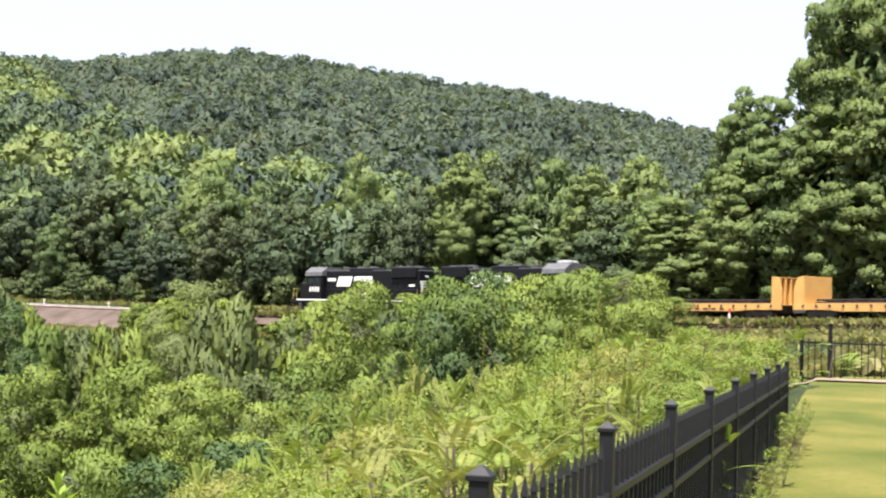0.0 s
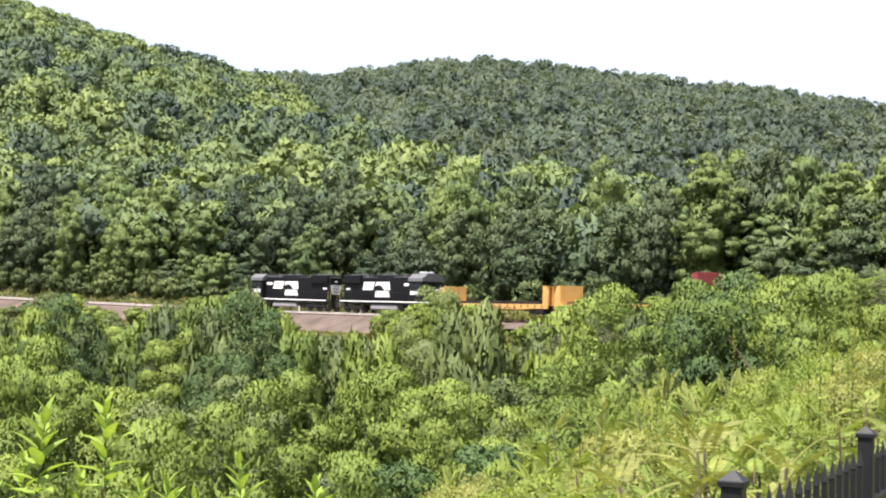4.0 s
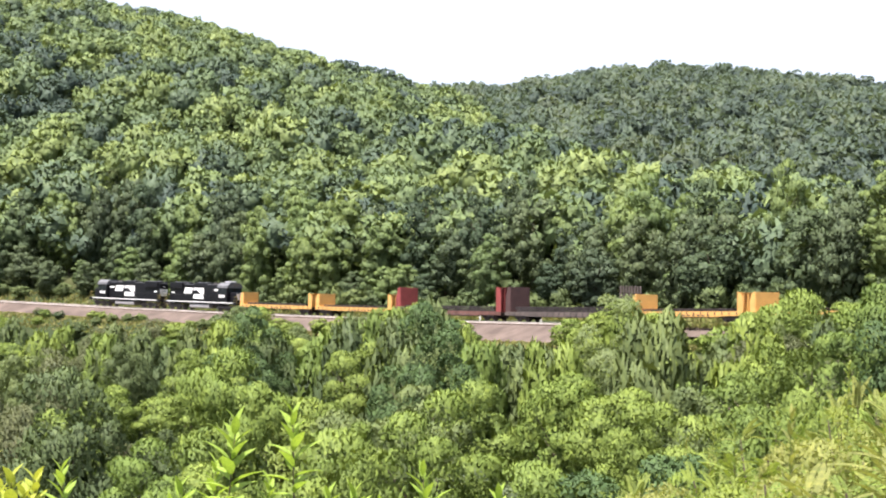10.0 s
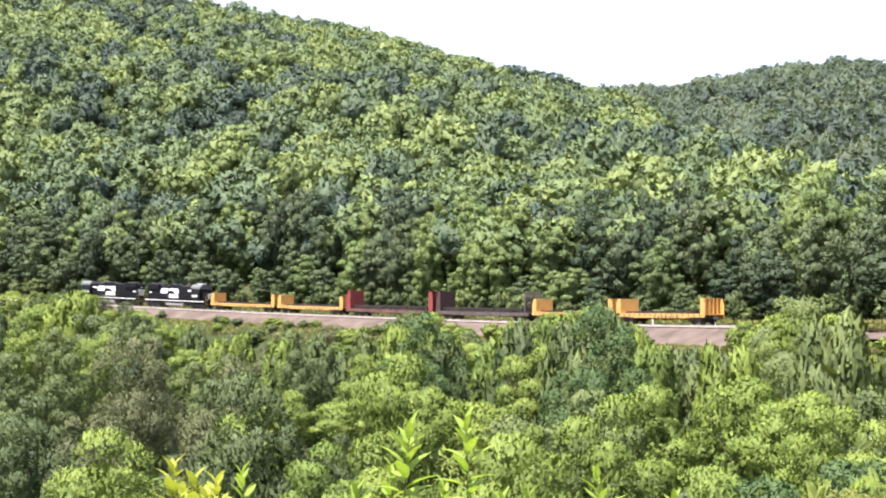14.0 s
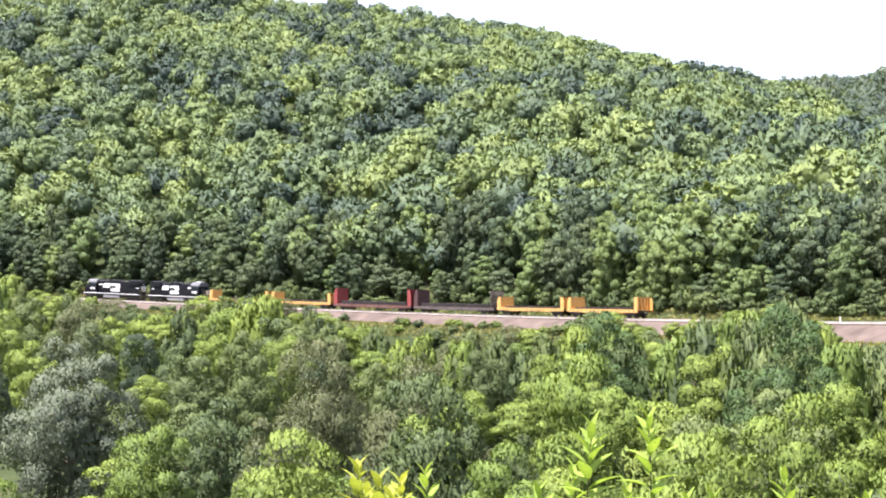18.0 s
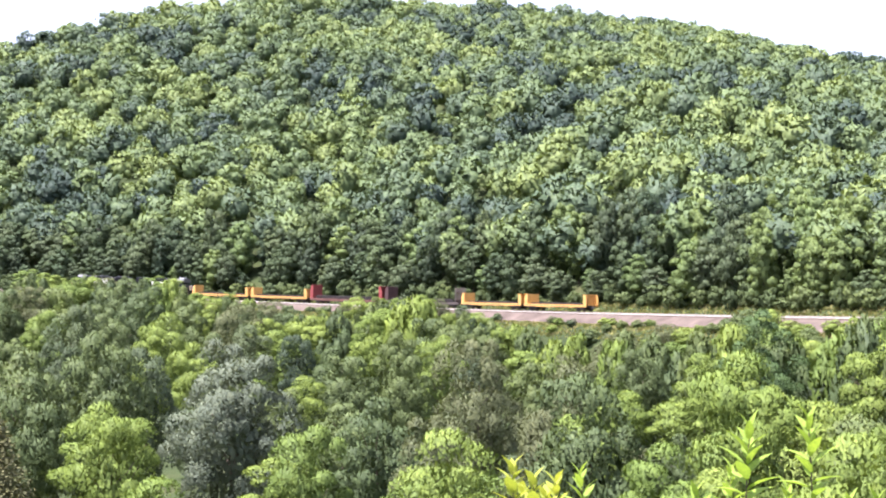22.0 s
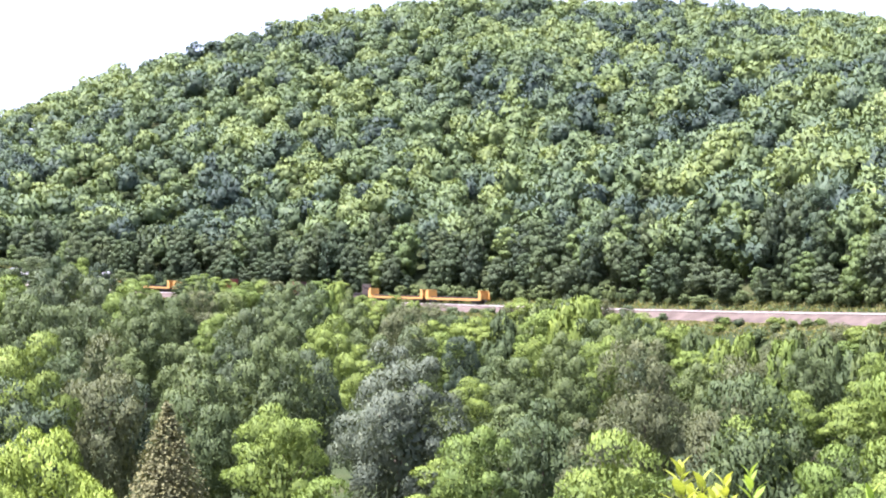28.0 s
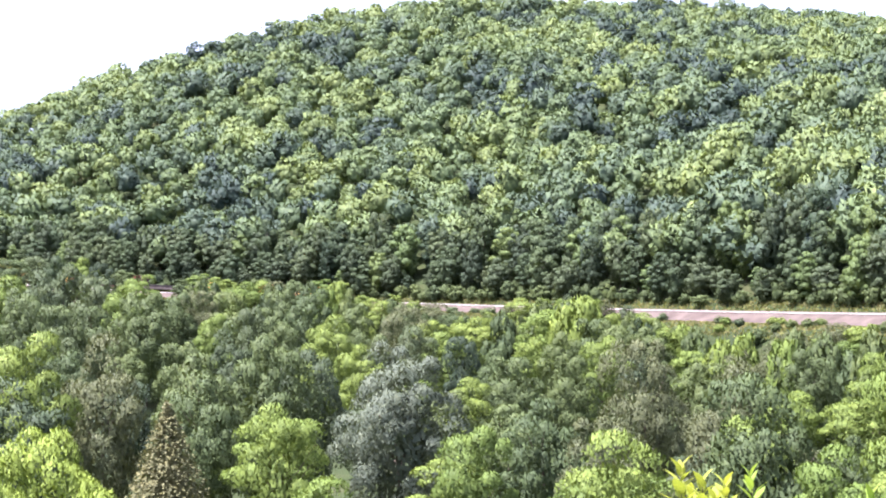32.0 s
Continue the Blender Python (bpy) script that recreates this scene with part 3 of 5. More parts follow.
def valley_woods():
    rnd = random.Random(5)
    # the trees that stand out
    plant(VALLEY_GREY, -13.3, 115, -0.5, 10.8, rng=rnd)
    plant(BROWN, -22.2, 105, -2.6, 9.0, rng=rnd)
    plant(YELLOW, -27.0, 47, -3.5, 3.9, rng=rnd)
    plant(YELLOW, -24.7, 45, -5.5, 2.4, rng=rnd)
    plant(YELLOW, -28.9, 46, -4.2, 3.0, rng=rnd)
    plant(VALLEY_BRIGHT[0], -17.8, 98, -2.6, 4.6, rng=rnd)
    plant(VALLEY_BRIGHT[1], -10.4, 86, -3.6, 5.2, rng=rnd)
    plant(VALLEY_BRIGHT[2], -27.5, 120, 0.4, 6, rng=rnd)
    plant(VALLEY[0], 0.7, 76, -1.6, 3.6, "slim tree overgrown with climbing vines", rng=rnd)
    plant(VALLEY_BRIGHT[0], 6.8, 78, -0.9, 6.0, rng=rnd)
    plant(WILLOW, 22.1, 112, 1.2, 7.6, rng=rnd)
    plant(DARK[0], 14.3, 108, 0.9, 7.0, rng=rnd)
    plant(DARK[1], 33.5, 62, 2.05, 6.0, rng=rnd)
    plant(DARK[0], 7.3, 150, 0.6, 6.0, rng=rnd)
    plant(OLIVE[0], -0.6, 92, -1.3, 7.5, rng=rnd)
    plant(OLIVE[1], -5.3, 88, -3.4, 6.6, rng=rnd)
    plant(OLIVE[1], -3.6, 120, -0.4, 8.0, rng=rnd)
    plant(VALLEY[1], -27.6, 106, -1.3, 9.0, "blue-green full tree in the valley woods", rng=rnd)
    plant(VALLEY[4], -21.0, 126, -0.5, 9.5, rng=rnd)
    plant(VALLEY[2], -18.3, 128, 0.1, 8.5, rng=rnd)
    plant(OLIVE[0], -24.6, 124, 0.2, 9.0, rng=rnd)
    for az, r, top, w, k in ((37.8, 52, 2.2, 4.4, 0), (39.4, 50, 2.0, 4.0, 2), (35.3, 56, 1.9, 4.6, 2), (32.2, 62, 1.7, 4.6, 1), (29.2, 70, 1.45, 4.6, 0), (31.0, 66, 1.3, 4.6, 2), (36.5, 50, 1.9, 4.4, 0), (40.6, 48, 1.1, 3.0, 0)):
        plant(NEAR[k], az, r, top, w, rng=rnd)
    # the woods between, from the railway's bank down to the near slope
    for ring, (r0, r1, step) in enumerate([(0.86, 0.95, 0.95), (0.77, 0.86, 1.25), (0.63, 0.75, 1.8), (0.49, 0.60, 2.4), (0.36, 0.46, 3.1), (0.25, 0.33, 3.8), (0.16, 0.22, 4.8)]):
        az = -34.0
        while az < 41:
            rt = float(np.interp(az, AZ_T, R_T))
            r = rt * rnd.uniform(r0, r1)
            if az > 24 and r < 40:
                az += 2
                continue
            a = radians(az)
            x, y = r * math.sin(a), r * math.cos(a)
            g = float(ground_height(x, y))
            w = rnd.uniform(6.0, 9.5) if ring > 0 else rnd.uniform(3.8, 6.5)
            w *= 0.7 if r < 70 else max(1.0, r / 190) if ring < 2 else 1.0
            sink = (0, 0.4, 1.15, 2.1, 3.1, 4.2, 5.8)[ring]
            top_max = float(np.interp(az, *TOPS)) - rnd.uniform(-0.12, 0.14) - sink * rnd.uniform(0.65, 1.4)
            if ring > 0:
                top_max -= rnd.choice((0, 0, 0.35, 0.9)) * min(1.6, 100 / r)
            h = EYE[2] + r * math.tan(radians(top_max)) - g
            own = math.degrees(w * 0.45 / r)
            if any(abs(az - c[0]) < c[1] + own and r < c[2] + 4 and top_max > c[3] for c in CLEAR):
                az += step * 0.3
                continue
            if all((x - p[0]) ** 2 + (y - p[1]) ** 2 > ((0.55 if ring < 2 else 0.75) * (p[2] + w * 0.5)) ** 2 for p in PLACED) and h > 1.2:
                light = rnd.random() < float(np.interp(az, [-30, -5, 5, 30], [0.22, 0.36, 0.66, 0.72])) + (0.2 if ring < 2 else 0)
                if h < 3.8:
                    kind = BUSH[(1 if light else 0) + 2 * rnd.randint(0, 1)]
                    w = min(w, 5.2)
                elif r < 75:
                    kind = rnd.choice(DARK) if rnd.random() < 0.12 else NEAR[(0 if light else 1) + 2 * rnd.randint(0, 1)]
                else:
                    cool = rnd.random() < float(np.interp(az, [-30, -8, 5, 20], [0.4, 0.38, 0.28, 0.15]))
                    kind = rnd.choice(OLIVE) if rnd.random() < 0.1 else rnd.choice(VALLEY_BRIGHT) if light else VALLEY[2 * rnd.randint(0, 2) + (1 if cool else 0)]
                plant(kind, az, r, top_max, w, rng=rnd)
            az += step * rnd.uniform(0.6, 1.0)
    # scrub on the bank, kept below the trees' tops
    s = -30.0
    while s < 330:
        p = line(s, 12.5 + 24 * rnd.random() ** 1.4)
        az, r = math.degrees(math.atan2(p.x, p.y)), math.hypot(p.x, p.y)
        if az < 42:
            plant(rnd.choice(BUSH), az, r, float(np.interp(az, *TOPS)) - rnd.uniform(0.1, 0.7), rnd.uniform(3.0, 5.0), rng=rnd)
        s += rnd.uniform(1.2, 2.5)
    # undergrowth on the valley floor
    for i in range(80):
        az, r = rnd.uniform(-34, 24), rnd.uniform(42, 130)
        p = (r * math.sin(radians(az)), r * math.cos(radians(az)))
        rnd.choice(UNDER).at(*p, float(ground_height(*p)), rnd.uniform(0.8, 1.5), rnd.uniform(0.6, 1.2), rnd.uniform(0, 360), "dark leafy undergrowth on the valley floor")


def trackside_woods():
    rnd = random.Random(8)
    for row, (off, hh) in enumerate([(11.5, 11.5), (18, 15.5)]):
        s = -75.0 + row * 2
        while s < 470:
            p = line(s, -(off + rnd.uniform(-2, 2)))
            h = hh * rnd.uniform(0.72, 1.18)
            if row == 0 and rnd.random() < 0.35:
                h *= 0.55
            light = rnd.random() < (0.75 if 95 < s < 165 else 0.45 if s < 45 else 0.14)
            kind = rnd.choice(EDGE_LIGHT if light else EDGE)
            w = rnd.uniform(6.5, 10.0) * (0.85 if row == 0 else 1.0)
            w = min(w, h * 0.8)
            kind.at(p.x, p.y, float(ground_height(p.x, p.y)), w / 8.0, h / 14.0, rnd.uniform(0, 360))
            s += rnd.uniform(3.6, 6.4)
    s = -75.0
    while s < 470:
        p = line(s, -rnd.uniform(8.6, 10.2))
        w, h = rnd.uniform(3.0, 5.5), rnd.uniform(2.0, 4.6)
        rnd.choice(UNDER).at(p.x, p.y, float(ground_height(p.x, p.y)), w / 5.0, h / 4.0, rnd.uniform(0, 360))
        s += rnd.uniform(3.0, 5.6)
    # the tall ones
    for az, dr, top, w in ((32.4, 18, 6.5, 7.5), (37.5, 18, 6.1, 7.5), (34.6, 24, 4.6, 7), (39.8, 20, 5.0, 8), (43.3, 20, 9.2, 8.0), (44.6, 16, 8.8, 7.5), (46.7, 22, 12.6, 8.5), (48.4, 18, 15.0, 12), (50.2, 14, 15.5, 11), (47.2, 12, 10.0, 9), (43.2, 12, 6.4, 8), (45.4, 12, 8.0, 8), (49.3, 11, 9.5, 9), (41.0, 13, 5.0, 7)):
        r = float(np.interp(az, AZ_T, R_T)) + dr
        a = radians(az)
        x, y = r * math.sin(a), r * math.cos(a)
        z = float(ground_height(x, y))
        h = EYE[2] + r * math.tan(radians(top)) - z
        (TALL[1] if top < 7.3 and az < 37 else rnd.choice(TALL)).at(x, y, z, w / 10.0, h / 24.0, rnd.uniform(0, 360))


def forest(name, mat, spots, kinds, rng, label):
    """Woods too far and too many to count: crowns joined into one mesh."""
    vs, fs, ts, ns, o = [], [], [], [], 0
    pick = rng.integers(0, len(kinds), len(spots))
    for k, (v, f, *nn) in enumerate(kinds):
        p = spots[pick == k]
        n = len(p)
        if not n:
            continue
        a = rng.uniform(0, 6.283, n)
        sx = p[:, 3] * rng.uniform(0.85, 1.15, n)
        x = (v[None, :, 0] * np.cos(a)[:, None] - v[None, :, 1] * np.sin(a)[:, None]) * sx[:, None] + p[:, 0:1]
        y = (v[None, :, 0] * np.sin(a)[:, None] + v[None, :, 1] * np.cos(a)[:, None]) * sx[:, None] + p[:, 1:2]
        z = v[None, :, 2] * p[:, 4:5] + p[:, 2:3]
        vs.append(np.stack([x, y, z], -1).reshape(-1, 3))
        fs.append((f[None] + (np.arange(n) * len(v))[:, None, None]).reshape(-1, 3) + o)
        for w in nn:
            c, s = np.cos(a)[:, None], np.sin(a)[:, None]
            ns.append(np.stack([w[None, :, 0] * c - w[None, :, 1] * s, w[None, :, 0] * s + w[None, :, 1] * c, np.broadcast_to(w[None, :, 2], x.shape)], -1).reshape(-1, 3))
        patch = 0.5 + 0.3 * np.sin(p[:, 0] * 0.035 + 1.1) * np.sin(p[:, 1] * 0.041) + 0.2 * np.sin(p[:, 0] * 0.11) * np.cos(p[:, 1] * 0.093 + 0.6)
        ts.append(np.repeat(np.clip(patch + rng.normal(0, 0.3, n), 0, 1), len(v)))
        o += n * len(v)
    me = mesh_np(name, np.concatenate(vs), np.concatenate(fs), np.concatenate(ns) if ns else None, np.concatenate(ts), True)
    return tagged(part_mesh(name, me, mat), label, "forest", kind="stuff")


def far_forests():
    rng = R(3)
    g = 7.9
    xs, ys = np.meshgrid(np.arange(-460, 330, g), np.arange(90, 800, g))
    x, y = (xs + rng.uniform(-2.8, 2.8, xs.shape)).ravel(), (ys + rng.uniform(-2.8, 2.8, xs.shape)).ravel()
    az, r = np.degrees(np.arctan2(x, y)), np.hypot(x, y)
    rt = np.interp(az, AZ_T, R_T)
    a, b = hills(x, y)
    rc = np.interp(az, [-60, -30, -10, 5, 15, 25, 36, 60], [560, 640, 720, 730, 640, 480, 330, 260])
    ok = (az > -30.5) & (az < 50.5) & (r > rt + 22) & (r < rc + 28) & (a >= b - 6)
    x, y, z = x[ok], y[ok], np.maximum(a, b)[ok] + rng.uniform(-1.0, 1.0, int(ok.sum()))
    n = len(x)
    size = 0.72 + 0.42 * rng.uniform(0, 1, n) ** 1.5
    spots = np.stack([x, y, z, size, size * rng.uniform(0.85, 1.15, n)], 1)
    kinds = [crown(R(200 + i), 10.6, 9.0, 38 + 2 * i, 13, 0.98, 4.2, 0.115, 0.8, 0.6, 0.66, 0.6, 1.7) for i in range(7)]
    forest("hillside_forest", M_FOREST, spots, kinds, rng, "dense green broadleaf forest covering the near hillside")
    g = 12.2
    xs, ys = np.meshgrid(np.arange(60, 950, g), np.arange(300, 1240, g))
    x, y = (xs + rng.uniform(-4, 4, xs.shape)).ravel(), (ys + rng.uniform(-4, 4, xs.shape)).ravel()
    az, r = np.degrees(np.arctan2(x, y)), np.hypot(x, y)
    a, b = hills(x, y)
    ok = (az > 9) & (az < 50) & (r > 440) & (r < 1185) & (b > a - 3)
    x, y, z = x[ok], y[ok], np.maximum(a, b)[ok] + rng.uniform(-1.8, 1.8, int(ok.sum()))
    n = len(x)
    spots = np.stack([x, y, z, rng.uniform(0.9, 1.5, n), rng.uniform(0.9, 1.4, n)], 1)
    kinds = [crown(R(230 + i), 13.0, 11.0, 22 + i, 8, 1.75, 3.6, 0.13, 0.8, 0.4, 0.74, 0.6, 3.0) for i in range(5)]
    forest("distant_forest", M_FAR, spots, kinds, rng, "dark-green forest covering the far hill, leaf colour blued for haze")


def ridge_conifers():
    """Pointed dark conifers along the near hill's crest."""
    rng = R(9)
    n = 90
    az, r = rng.uniform(6.5, 16.0, n), rng.uniform(590, 690, n)
    x, y = r * np.sin(np.radians(az)), r * np.cos(np.radians(az))
    a, b = hills(x, y)
    spots = np.stack([x, y, a - 2.5, rng.uniform(0.8, 1.2, n), rng.uniform(0.6, 0.95, n)], 1)
    forest("ridge_conifers", M_RIDGE, spots, [conifer(R(260 + i), 5.0, 15.5, 16, 14, 1.2, 1.0) for i in range(3)], rng, "dark pointed conifers along the hill's crest")


valley_woods()
trackside_woods()
ridge_conifers()
far_forests()

# ---- park: lawn, path, fences ----
def lawn_material():
    m, nt, b = material("mown_grass", 0.9)
    n = noise_tex(nt, 0.7, 9)
    c = ramp(nt, n, [(0.34, (0.060, 0.074, 0.016)), (0.5, (0.096, 0.098, 0.023)), (0.66, (0.135, 0.120, 0.034))])
    n2 = noise_tex(nt, 14.0, 8)
    c = mix(nt, c, (0.064, 0.080, 0.019), ramp(nt, n2, [(0.45, (0, 0, 0)), (0.75, (0.6, 0.6, 0.6))]))
    nt.links.new(c, b.inputs["Base Color"])
    bump(nt, b, n2, 0.7, 0.04)
    return m


M_LAWN = lawn_material()
M_PATH = plain("pale_concrete", (0.2, 0.155, 0.12), 0.9, vary=0.2)
M_FENCE = plain("black_fence_paint", (0.010, 0.010, 0.012), 0.5, vary=0.2, sheen=0.25)
FH = radians(48.0)                      # heading of the fence
FD = Vector((math.sin(FH), math.cos(FH), 0))
FN = Vector((math.cos(FH), -math.sin(FH), 0))
FENCE0 = Vector((math.sin(radians(33.49)), math.cos(radians(33.49)), 0)) * 3.59   # first post in sight
PANEL = 1.83
FENCE_TOP = 1.24


def build_lawn():
    u, w = np.meshgrid(np.concatenate([np.arange(-8, 30, 0.5)]), np.arange(0.02, 26, 0.5), indexing="ij")
    X = FENCE0.x + FD.x * u + FN.x * w
    Y = FENCE0.y + FD.y * u + FN.y * w
    Z = ground_height(X, Y) + 0.03
    nu, nw = u.shape
    i, j = np.meshgrid(np.arange(nu - 1), np.arange(nw - 1), indexing="ij")
    f = np.stack([i * nw + j, i * nw + j + 1, (i + 1) * nw + j + 1, (i + 1) * nw + j], -1).reshape(-1, 4)
    tagged(part_mesh("lawn", mesh_np("lawn", np.stack([X, Y, Z], -1).reshape(-1, 3), f, smooth_shade=True), M_LAWN),
           "mown sunlit yellow-green park lawn beside the fence", "lawn", kind="structure")


build_lawn()


def polar(az, r, up=0.0):
    a = radians(az)
    x, y = r * math.sin(a), r * math.cos(a)
    return Vector((x, y, float(ground_height(x, y)) + up))


def build_path():
    az = np.linspace(45.0, 62, 40)
    v = []
    for a in az:
        for r in (26.0, 27.0):
            p = polar(a, r, 0.06)
            v.append(p)
    v = np.array(v)
    k = np.arange(len(az) - 1)[:, None] * 2
    f = k + np.array([[0, 1, 3, 2]])
    tagged(part_mesh("path", mesh_np("path", v, f), M_PATH), "pale concrete footpath across the lawn's end", "path", kind="structure")


build_path()


def picket_mesh(h, w):
    """A square tube with a spear point."""
    bm = bmesh.new()
    box(bm, (-w / 2, -w / 2, 0), (w / 2, w / 2, h - 0.05))
    bmesh.ops.create_cone(bm, cap_ends=True, segments=4, radius1=w * 0.85, radius2=0.002, depth=0.055, matrix=Matrix.Translation((0, 0, h - 0.0225)) @ Matrix.Rotation(math.pi / 4, 4, "Z"))
    return bm


def post_mesh(h, w, cap=True):
    bm = bmesh.new()
    box(bm, (-w / 2, -w / 2, -0.3), (w / 2, w / 2, h - 0.03), 0.004)
    if cap:
        box(bm, (-w * 0.62, -w * 0.62, h - 0.035), (w * 0.62, w * 0.62, h - 0.018), 0.003)
        bmesh.ops.create_cone(bm, cap_ends=True, segments=4, radius1=w * 0.8, radius2=w * 0.12, depth=0.022, matrix=Matrix.Translation((0, 0, h - 0.007)) @ Matrix.Rotation(math.pi / 4, 4, "Z"))
    return bm


def fence(name, label, origin, along, first, last, top, drop, step, pickets, picket_w, post_w, rails):
    """Posts every step metres with pickets and rails between; the parts share their meshes."""
    f = tagged(new(name), label, "fence")
    f.location = origin
    turn = math.atan2(along.y, along.x)
    f.rotation_euler = (0, 0, turn)
    pm, qm, rm = None, None, None
    for i in range(first, last + 1):
        if pm is None:
            pm = part("post", post_mesh(top - drop, post_w), M_FENCE, f)
            pm.location = (i * step, 0, drop)
        else:
            o = new("post", pm.data)
            o.parent, o.location = f, (i * step, 0, drop)
        if i == last:
            break
        for k in range(pickets):
            at = (i * step + (k + 1) * step / (pickets + 1), 0, drop + 0.04)
            if qm is None:
                qm = part("picket", picket_mesh(top - drop - 0.115, picket_w), M_FENCE, f)
                qm.location = at
            else:
                o = new("picket", qm.data)
                o.parent, o.location = f, at
        for z in rails:
            if rm is None:
                bm = bmesh.new()
                box(bm, (0.02, -0.019, -0.016), (step - 0.02, 0.019, 0.016), 0.003)
                rm = part("rail", bm, M_FENCE, f)
                rm.location = (i * step, 0, z)
            else:
                o = new("rail", rm.data)
                o.parent, o.location = f, (i * step, 0, z)
    return f


fence("picket_fence", "black metal picket fence with capped posts along the lawn", FENCE0, FD, -3, 8, FENCE_TOP, 0.0, PANEL, 14, 0.018, 0.052, (FENCE_TOP - 0.27, FENCE_TOP - 0.42, 0.12))
GATE0 = polar(45.7, 28.5)
fence("park_fence", "black metal picket fence at the far end of the lawn", GATE0, Vector((math.cos(radians(52)), -math.sin(radians(52)), 0)), 0, 4, 0.98, -0.05, 1.83, 14, 0.02, 0.07, (0.82, 0.14))
bm = post_mesh(1.06, 0.055)
gp = tagged(part("gate_post", bm, M_FENCE), "stout black gate post at the lawn's end", "gate post")
gp.location = polar(46.75, 28.1)


def meadow():
    """Rough grass and weeds between the far fence and the railway."""
    g = R(31)
    n = 12000
    az, r = np.radians(g.uniform(43.0, 54.0, n)), g.uniform(29.6, 60.0, n)
    x, y = r * np.sin(az), r * np.cos(az)
    tall = g.uniform(0.25, 0.6, n)
    p = np.stack([x, y, ground_height(x, y) + tall * 0.5], 1)
    v, f = leaf_quads(g, p, unit(g.normal(size=(n, 3)) * np.array([1, 1, 0.3])), tall, 0.1, 0.3)
    mat = foliage("meadow_weeds", [(0.15, 0.17, 0.055), (0.22, 0.21, 0.085), (0.27, 0.235, 0.115), (0.17, 0.19, 0.062)], "plant", through_leaf=0.35)
    tagged(part_mesh("meadow_grass", mesh_np("meadow_grass", v, f, None, np.repeat(g.uniform(0, 1, n), 4)), mat), "rough yellow-green grass and weeds behind the park fence", "grass", kind="stuff")


meadow()


# ---- thicket by the fence ----
def frond(g, base, aim, length, leaflets, leaf):
    """A pinnate leaf: leaflets in pairs along an arching rib."""
    aim = unit(aim)
    side = unit(np.cross(aim, np.array([0, 0, 1.0])) + 1e-6)
    t = np.linspace(0.18, 1.0, leaflets)
    mid = base + aim * (t * length)[:, None] + np.array([0, 0, -0.28 * length]) * (t ** 2)[:, None]
    vs = []
    for s in (-1, 1):
        tip = mid + side * s * leaf * (1 - 0.55 * t ** 3)[:, None] + aim * leaf * 0.35 - np.array([0, 0, leaf * 0.3])
        b = aim * leaf * 0.2
        c = (mid + tip) / 2
        vs.append(np.stack([mid, c + b, tip, c - b], 1))
    v = np.concatenate(vs).reshape(-1, 3)
    k = np.arange(2 * leaflets)[:, None] * 4
    return v, np.concatenate([k + np.array([0, 1, 2]), k + np.array([0, 2, 3])])


def sumac(seed, w, h, stems, fronds):
    """A shrub of several stems, each ending in a rosette of pinnate leaves."""
    g = R(seed)
    leaves, bm = [], bmesh.new()
    for i in range(stems):
        a, m = g.uniform(0, 6.28), w * 0.5 * g.uniform(0.1, 0.85) ** 0.7
        foot = Vector((0.15 * math.cos(a), 0.15 * math.sin(a), -0.3))
        head = np.array([m * math.cos(a), m * math.sin(a), h * g.uniform(0.6, 0.93)])
        rod(bm, foot, head, 0.02, 0.008, 5)
        for k in range(fronds):
            b = g.uniform(0, 6.28)
            low = g.uniform(0, 1) ** 1.5
            base = head - np.array([0, 0, low * 0.55])
            leaves.append(frond(g, base, np.array([math.cos(b), math.sin(b), g.uniform(0.3, 1.7) * (1 - low * 0.6)]), g.uniform(0.26, 0.46), 13, g.uniform(0.045, 0.07)))
    return join_arrays(leaves), bm


def sumac_thing(seed, w, h, stems, fronds, name, label):
    arr, bm = sumac(seed, w, h, stems, fronds)
    e = tagged(new(name), label, "shrub", "shrubs of the thicket")
    part("stem", bm, M_BARK, e)
    part_mesh("leaves", mesh_np("leaves", *arr), M_SUMAC, e)
    return e


SUMACS = [Kind(lambda i=i: sumac_thing(400 + i, 2.0, 2.4, 8, 11, "sumac_shrub", "light yellow-green sumac shrub with feathery pinnate leaves")) for i in range(4)]
THICK = kinds_of(4, "thicket_shrub", (2.0, 2.2), lambda g: crown(g, 2.0, 2.1, 40, 420, 0.026, 0.0, 0.15), M_SUMAC, (1.2, 0.02), 2, 0.6, 420, "light green leafy shrub in the thicket by the fence", "shrub", "shrubs of the thicket")
SUMAC_TOP = ([20, 25.5, 28, 30.7, 33.5, 36.5, 40, 45], [-7.2, -5.2, -3.9, -2.3, -1.7, -0.7, -0.1, 0.35])


